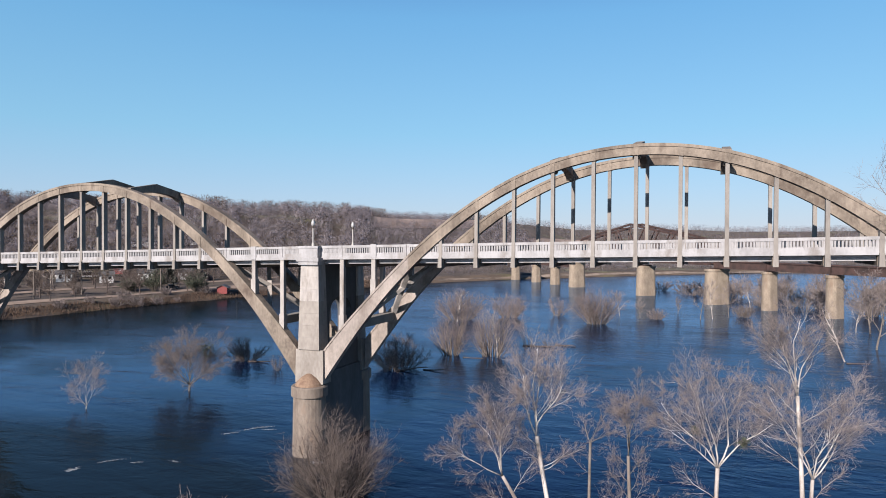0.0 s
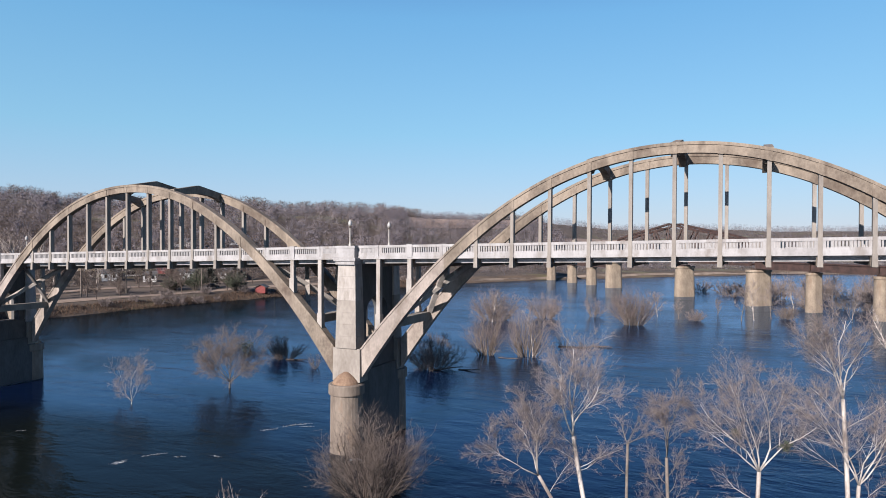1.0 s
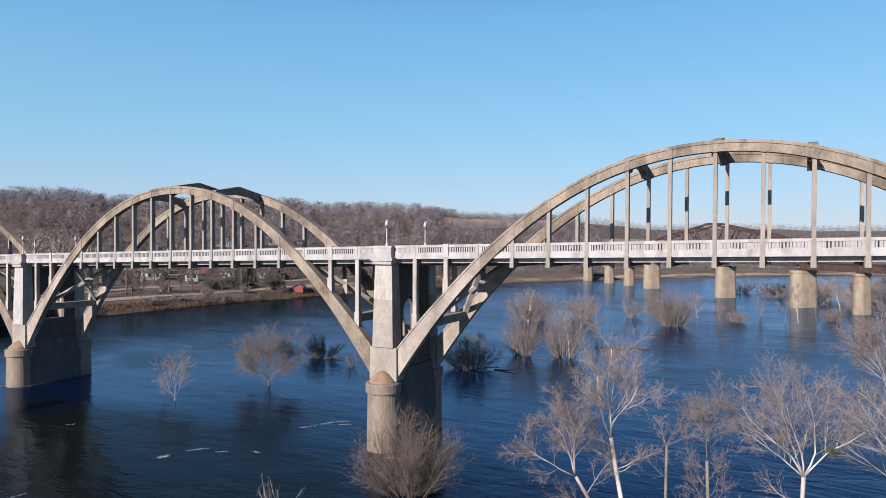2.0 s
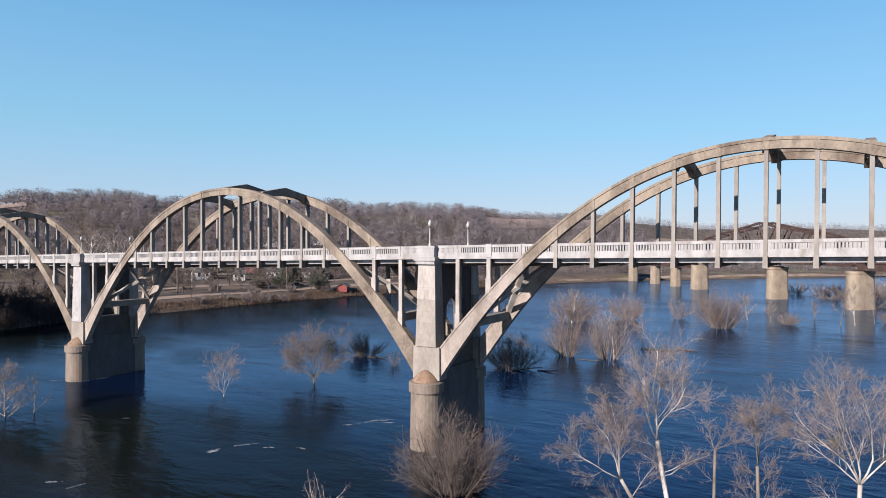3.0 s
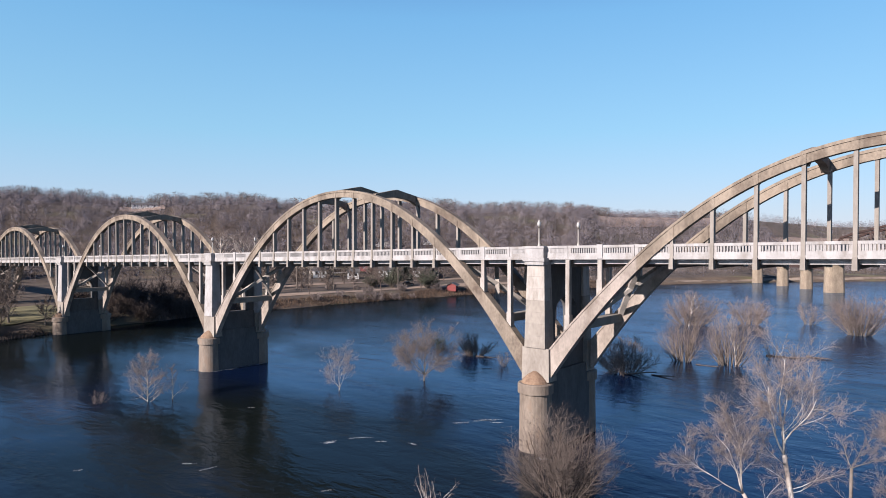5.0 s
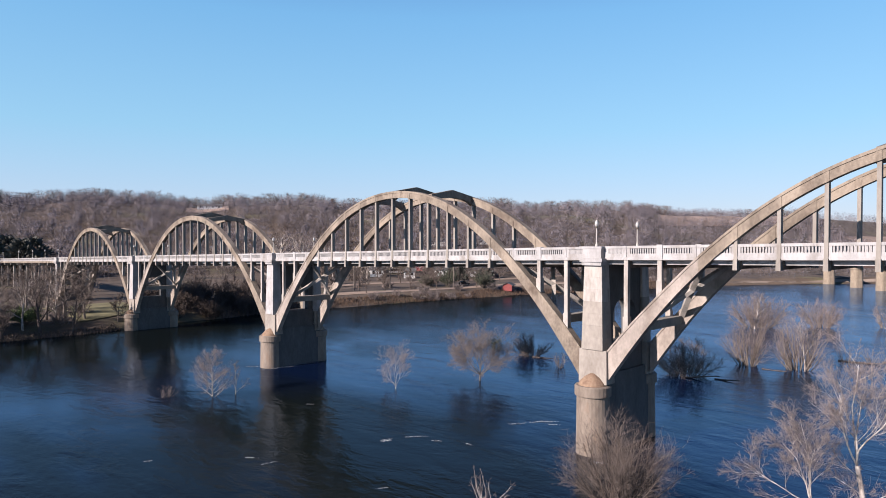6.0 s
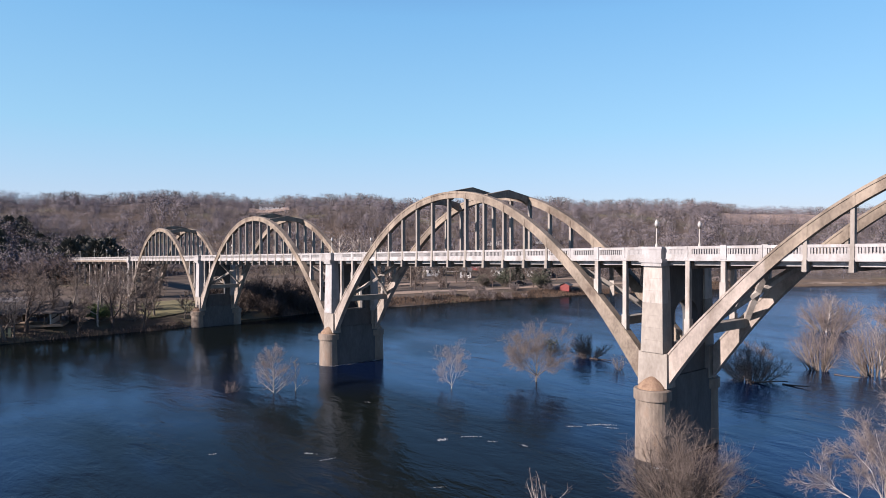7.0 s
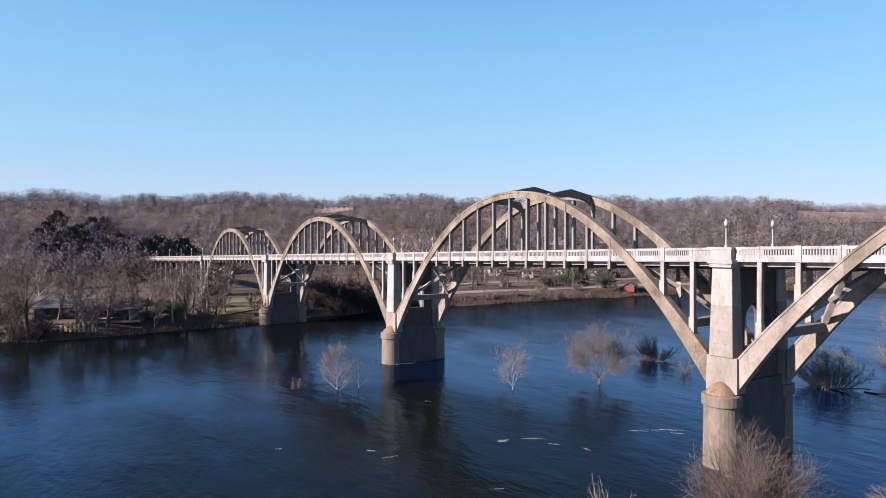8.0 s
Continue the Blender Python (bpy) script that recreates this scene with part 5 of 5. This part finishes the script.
for n in range(90):
    y = random.uniform(58, 230)
    x, y = bank(random.choice((1.5, 3, 5, 7, 22, 26, 30, 34, 40, 56, 64, 72)) + random.uniform(-1, 2), y)
    t = brown if n == 0 else copy_thing(brown, Matrix())
    if n % 3 == 0:
        y = -62 + n * 0.66
        x, y = bank(random.uniform(2, 45), y)
    t.matrix_world = pose(x, y, float(height(x, y)) - 0.1, 0, 0, n * 67) @ Matrix.Scale(random.uniform(0.5, 1.1), 4)
    tagged(t, "small brown leafless bush on the bank", "shrub", "bank bushes")


# ---- buildings and small things ashore ----
def gable_house(name, x, y, turn, length, width, wall, rise, wall_mat, roof_mat, label, windows=2, category="building", sink=0.3):
    thing = tagged(new(name), label, category)
    g = float(height(x, y))
    a, b = length / 2, width / 2
    part("wall", Shape().prism([(-b, -sink), (b, -sink), (b, wall), (0, wall + rise), (-b, wall)], -a, a, "x"), wall_mat, thing)
    for side in (-1, 1):
        o = 0.5
        k = rise / b
        s = Shape().prism([(side * (b + o), wall - o * k + 0.04), (0, wall + rise + 0.04), (0, wall + rise + 0.2), (side * (b + o), wall - o * k + 0.2)], -a - o, a + o, "x")
        part("roof", s, roof_mat, thing)
    for side in (-1, 1):
        for i in range(windows):
            cx = -a + length * (i + 0.5) / windows
            w = part("window", Shape().box(cx - 0.5, cx + 0.5, side * (b + 0.03) - 0.03, side * (b + 0.03) + 0.03, wall * 0.4, wall * 0.8), DARKGLASS, thing)
            part("frame", Shape().box(cx - 0.6, cx + 0.6, side * (b + 0.02) - 0.02, side * (b + 0.02) + 0.02, wall * 0.36, wall * 0.4), WHITE, w)
    part("door", Shape().box(a - 0.02, a + 0.05, -0.5, 0.5, 0, min(2.05, wall * 0.85)), WHITE, thing, "white door")
    thing.matrix_world = pose(x, y, g, 0, 0, turn)
    return thing


gable_house("boat_shed", -122.5, 134, 118, 4.6, 3.4, 1.9, 0.8, RED, ROOF, "small red board shed at the water's edge", 1, "shed")
gable_house("barn", -207, 171, 35, 10, 7, 3.6, 2.0, RED, ROOF, "red board barn on the park road", 2, "barn")
gable_house("house", -232, 150, 30, 14, 8, 3.0, 1.8, TANBOARD, ROOF, "low tan house among bare trees", 3, "house")
gable_house("house", -250, 222, 40, 12, 7, 2.9, 1.6, WHITE, ROOF, "white cottage at the foot of the hill", 3, "house")
gable_house("house", -236, 250, 40, 11, 7, 2.9, 1.6, WHITE, ROOF, "white cottage at the foot of the hill", 3, "house")
gable_house("house", -200, 262, 50, 12, 7, 2.9, 1.7, WHITE, ROOF, "white cottage at the foot of the hill", 3, "house")
hx, hy = polar(65.2, 520)
gable_house("hill_house", hx, hy, 67, 17, 7, 2.8, 1.3, WHITE, ROOF, "long white house on the wooded hillside", 4, "house", 3.0)
gable_house("park_house", -141, -38, 78, 15, 10, 2.8, 2.2, BROWN, TIN, "brown park building with a broad pale grey roof", 3, "house")
gable_house("house", -201, 135, 48, 6, 6, 3.2, 1.4, WHITE, ROOF, "small white gabled house beyond the park", 2, "house")
gable_house("house", -188, 143, 48, 5, 5, 3.0, 1.2, WHITE, ROOF, "small white gabled house beyond the park", 2, "house")
gable_house("house", -185, 162, 48, 9, 6, 3.0, 1.4, WHITE, ROOF, "long white house beyond the riverside park", 3, "house")
gable_house("house", -172, 171, 48, 8, 6, 3.0, 1.4, WHITE, ROOF, "white house beyond the riverside park", 3, "house")


def pavilion(x, y, turn):
    thing = tagged(new("picnic_pavilion"), "open picnic pavilion with a dark gable roof and dark posts", "pavilion")
    L, W, H, R = 13, 8, 2.7, 1.9
    for i in range(5):
        for s in (-1, 1):
            px = -L / 2 + 0.4 + (L - 0.8) * i / 4
            part("post", Shape().box(px - 0.12, px + 0.12, s * (W / 2 - 0.3) - 0.12, s * (W / 2 - 0.3) + 0.12, -0.3, H), BROWN, thing)
    for s in (-1, 1):
        part("roof", Shape().prism([(s * (W / 2 + 0.6), H - 0.3), (0, H + R), (0, H + R + 0.18), (s * (W / 2 + 0.6), H - 0.12)], -L / 2 - 0.6, L / 2 + 0.6, "x"), SHAKES, thing)
        part("gable", Shape().prism([(-W / 2, H), (W / 2, H), (0, H + R - 0.1)], s * (L / 2) - 0.06, s * (L / 2) + 0.06, "x"), BROWN, thing)
    part("back_wall", Shape().box(L / 2 - 2.5, L / 2 - 2.3, -W / 2 + 0.4, W / 2 - 0.4, -0.2, H), WHITE, thing, "white end wall")
    part("floor_slab", Shape().box(-L / 2, L / 2, -W / 2, W / 2, -0.4, 0.08), GRAVEL, thing)
    thing.matrix_world = pose(x, y, float(height(x, y)), 0, 0, turn)


pavilion(-129.5, -31.5, 68)


def board_fence(x, y, turn, n):
    thing = tagged(new("board_fence"), "row of yellow pine boards at a bank landing", "fence")
    for i in range(n):
        part("board", Shape().box(i * 0.9, i * 0.9 + 0.5, -0.05, 0.05, 0, 1.5 + 0.3 * (i % 3)), YELLOW, thing)
    part("rail", Shape().box(-0.2, n * 0.9, 0.05, 0.13, 0.7, 0.85), YELLOW, thing)
    thing.matrix_world = pose(x, y, float(height(x, y)) - 0.05, 0, 0, turn)


board_fence(-122.5, -42.5, 60, 8)
board_fence(-124.5, -47.5, 60, 5)


def pole(x, y, h, arm=True):
    thing = tagged(new("utility_pole"), "weathered wooden utility pole with a crossarm", "utility pole", "utility poles")
    part("shaft", Shape().lathe(0, 0, [(0.22, -0.5), (0.15, h)], 8), GREY_BARK, thing)
    if arm:
        part("crossarm", Shape().box(-1.1, 1.1, -0.06, 0.06, h - 0.6, h - 0.45), GREY_BARK, thing)
        for k in (-0.9, 0, 0.9):
            part("insulator", Shape().lathe(k, 0, [(0.05, h - 0.45), (0.06, h - 0.35), (0.03, h - 0.28)], 6), WHITE, thing)
    thing.matrix_world = pose(x, y, float(height(x, y)), 0, 0, 60)


for x, y, h in ((-150, 84, 8.5), (-151, 101, 8), (-139, 122, 9.5), (-186, 118, 9), (-200, 140, 9), (-128, 148, 9)):
    pole(x, y, h)


def car(x, y, turn, paint, label, name="car", tall=1.45, length=4.5):
    thing = tagged(new(name), label, "car", "parked vehicles")
    a, b = length / 2, 0.9
    body = Shape().prism([(-a, 0.35), (a, 0.35), (a, 0.8), (a - 0.9, 0.95), (-a + 0.15, 0.95), (-a, 0.8)], -b, b)
    part("body", body, paint, thing)
    cab = Shape().prism([(-a + 0.4, 0.95), (a - 1.2, 0.95), (a - 1.9, tall), (-a + 0.8, tall)], -b + 0.08, b - 0.08)
    part("cabin", cab, DARKGLASS, thing, "dark glass cabin")
    part("roof", Shape().box(-a + 0.8, a - 1.9, -b + 0.06, b - 0.06, tall, tall + 0.06), paint, thing)
    for u in (-a + 0.85, a - 0.85):
        for v in (-b, b - 0.2):
            ring = [(u + 0.33 * math.cos(w), 0.33 + 0.33 * math.sin(w)) for w in [2 * math.pi * k / 14 for k in range(14)]]
            wheel = part("wheel", Shape().prism(ring, v, v + 0.2), RUBBER, thing)
            hub = [(u + 0.18 * math.cos(w), 0.33 + 0.18 * math.sin(w)) for w in [2 * math.pi * k / 10 for k in range(10)]]
            part("rim", Shape().prism(hub, v - 0.01, v + 0.21), LAMP_METAL, wheel)
    thing.matrix_world = pose(x, y, float(height(x, y)) + 0.12, 0, 0, turn)


car(-142, 130.5, 50, BLACKPAINT, "black car parked on the gravel bank road")
car(-214, 180, 40, WHITE, "white van parked by the houses", "van", 2.1, 5.2)
car(-212, 144, 40, WHITE, "white van parked by the houses", "van", 2.3, 5.6)
car(-196, 190, 60, WHITE, "white car parked by the houses")


# ---- foam and eddies on the river ----
def foam(x, y, length, width, turn, seed):
    """A torn streak of foam: ragged flakes that thin out along a bent line."""
    random.seed(seed)
    s = Shape()
    for _ in range(int((40 if turn == 90 else 26) * length)):
        u = random.gauss(0, 0.19 if turn != 90 else 0.27) * length
        m = 0.5 * width * math.sin(u * 1.7 + seed) + 0.03 * u * u + random.gauss(0, width * 0.35)
        r, n = random.uniform(0.015, 0.06) * (1 - min(abs(u) / length, 0.7)), len(s.v)
        s.v += [(u + r * random.uniform(1.0, 3.6) * math.cos(w), m + r * random.uniform(0.5, 1.3) * math.sin(w), 0) for w in [math.pi * q / 4 for q in range(8)]]
        s.f.append(tuple(range(n, n + 8)))
    ob = tagged(part("foam", s, FOAM), "torn streak of white foam on the river", "foam", kind="stuff")
    ob.matrix_world = pose(x, y, 0.012, 0, 0, turn)


for k, (x, y, ln, wd, turn) in enumerate(((-12.8, -8.2, 1.5, 0.16, 42), (-9.8, -6.7, 1.3, 0.14, 5), (-34.1, -8.9, 1.0, 0.14, 50), (-21.2, -23.7, 1.4, 0.16, 35), (-16.5, -11.5, 2.0, 0.5, 55), (-15.2, -8.6, 2.6, 0.16, 48), (-9.5, 4.7, 4.5, 0.3, 52), (-10.9, 2.2, 2.4, 0.2, 50), (-26.8, -30.8, 0.9, 0.1, 70), (-8.2, 4.7, 1.6, 0.16, 30), (-6.9, -19.8, 1.2, 0.1, 60), (-18.6, -23.3, 2.2, 0.1, 80), (2.1, -2.4, 2.2, 0.5, 20), (-57.2, 4.0, 9.0, 0.2, 90), (-57.0, 2.0, 7.0, 0.3, 90), (-57.1, 6.5, 5.0, 0.25, 90), (-60.6, 1.5, 3.0, 0.1, 90), (-60.9, -2.2, 2.5, 0.14, 40))):
    foam(x, y, ln, wd, turn, 90 + k)


def drift_log(x, y, length, r, turn, seed):
    random.seed(seed)
    s = Shape()
    limb(s, Vector((-length / 2, 0, 0.02)), Vector((1, 0, 0)), length, r, 0.05, 0.0, 8, 0.4, 7)
    ob = tagged(part("drift_log", s, DARK_TWIG, smooth=True), "dark driftwood log caught in the flooded river", "log", "drift logs")
    ob.matrix_world = pose(x, y, 0.0, 0, 0, turn)


for k, (x, y, ln, r, turn) in enumerate(((5.5, 68.5, 6.0, 0.22, 8), (10.0, 71.0, 4.0, 0.18, -10), (-7.0, 38.5, 5.0, 0.16, 15), (-4.0, 40.0, 3.5, 0.14, 0), (-33.0, 36.0, 4.0, 0.15, 10), (-2.0, 52.5, 3.5, 0.14, 5), (58.0, 71.0, 5.0, 0.2, 20))):
    drift_log(x, y, ln, r, turn, 130 + k)


# ---- large trees at the water's edge beside the pavilion ----
GNARLED = "dark gnarled bare tree with thick limbs at the water's edge"
for k, (x, y, h, r, lean) in enumerate(((-121, -48, 19, 0.38, (0.0, 0.02)), (-122.5, -50.5, 12, 0.2, (0.05, 0.0)), (-119.8, -37.3, 15, 0.28, (-0.05, -0.25)), (-124, -33.5, 15, 0.36, (0.0, 0.05)), (-126, -29.5, 12, 0.3, (0.05, 0.1)), (-123, -17.2, 14, 0.34, (0.0, -0.05)), (-121.5, -11.5, 12.5, 0.28, (0.05, 0.08)), (-120.8, -24.5, 8.5, 0.14, (0.0, 0.0)))):
    bark, twig = (GREY_BARK, TWIG) if k == 2 else (DARK_TWIG, UMBER_TWIG)
    stand(bare_tree(150 + k, h, r * 1.25, lean, 0.22, 9, 0.75, 9, 13, 0.08, bark, twig, 0.4, sub=3), x, y, GNARLED if k != 2 else "leaning pale-limbed bare tree at the water's edge", group="trees at the landing", z=float(height(x, y)) - 0.1)
for k, (x, y, h, wd) in enumerate(((-120.5, -46.5, 6.5, 6.0), (-122, -50, 5.0, 5.0))):
    stand(bare_bush(160 + k, h, wd, 34, 26, 0.07, DARK_TWIG, DARK_TWIG), x, y, "dark red-brown leafless thicket round a tree", "shrub", "bank thickets", z=float(height(x, y)) - 0.1)


def leafy_shrub(seed, x, y, h, r, mat, label):
    """An evergreen shrub: stems and many small leaf sprays on bent boughs."""
    random.seed(seed)
    wood, crown = Shape(), Shape()
    for _ in range(60):
        a, q = random.uniform(0, 6.28), math.sqrt(random.random())
        e = Vector((math.cos(a) * q * r, math.sin(a) * q * r, h * (0.25 + 0.75 * math.sqrt(1 - 0.8 * q * q)) * random.uniform(0.6, 1.1)))
        wood.tube([(0, 0, -0.4), tuple(e * 0.55), tuple(e)], [0.06, 0.04, 0.015], 4)
        for _ in range(46):
            p = e * random.uniform(0.5, 1.05) + Vector((random.gauss(0, 0.35), random.gauss(0, 0.35), random.gauss(0, 0.25)))
            crown.blade(p, p + Vector((random.gauss(0, 0.35), random.gauss(0, 0.35), random.gauss(0.15, 0.25))), 0.16)
    thing = new("evergreen_shrub")
    part("wood", wood, GREY_BARK, thing)
    part("crown", crown, mat, thing)
    stand(thing, x, y, label, "shrub", z=float(height(x, y)) - 0.1)


leafy_shrub(170, -127.5, -19.0, 3.6, 3.6, YOUNG, "bright green leafy shrub beside the pavilion")
leafy_shrub(443, -142.7, 122.5, 7, 4.5, CEDAR, "dark olive evergreen tree in the riverside park")
leafy_shrub(516, -127.8, 125.9, 6, 4.5, CEDAR, "dark olive evergreen tree in the riverside park")
leafy_shrub(401, -150.2, 119.4, 4, 4, CEDAR, "dark olive evergreen tree in the riverside park")

stand(bare_tree(190, 24.3, 0.75, (0.04, 0), 0.3, 12, 0.75, 7, 6, 0.07, WHITE_BARK, PALE_TWIG, 0.42, trunk_tip=0.25), -219.4, 95.0, "tall white-barked sycamore behind the bridge", group=BANK, z=float(height(-219.4, 95.0)) - 0.1)
stand(bare_tree(191, 23.7, 0.75, (-0.04, 0), 0.3, 12, 0.75, 7, 6, 0.07, WHITE_BARK, PALE_TWIG, 0.42, trunk_tip=0.25), -203.9, 100.0, "tall white-barked sycamore behind the bridge", group=BANK, z=float(height(-203.9, 100.0)) - 0.1)
stand(bare_tree(192, 22.6, 0.75, (0.04, 0), 0.3, 12, 0.75, 7, 6, 0.07, WHITE_BARK, PALE_TWIG, 0.42, trunk_tip=0.25), -229.6, 125.0, "tall white-barked sycamore behind the bridge", group=BANK, z=float(height(-229.6, 125.0)) - 0.1)

for k, (x, y, h, r) in enumerate(((-132, -14, 14, 0.34), (-138, -9, 15, 0.36), (-129, -7, 12, 0.28), (-146, -3, 14, 0.34), (-150, -14, 15, 0.36), (-126, -1, 8, 0.18), (-142, -22, 14, 0.34))):
    stand(bare_tree(200 + k, h, r, (0.04 * (k % 3 - 1), 0.03), 0.22, 9, 0.75, 8, 12, 0.08, GREY_BARK, UMBER_TWIG, 0.4), x, y, "brown spreading bare tree before the approach spans", group="trees at the landing", z=float(height(x, y)) - 0.1)
car(-211.0, 142.1, 30, WHITE, "white van parked by the houses", "van", 2.4, 5.8)
car(-204.9, 149.3, 64, WHITE, "white van parked by the houses", "van", 2.4, 5.8)
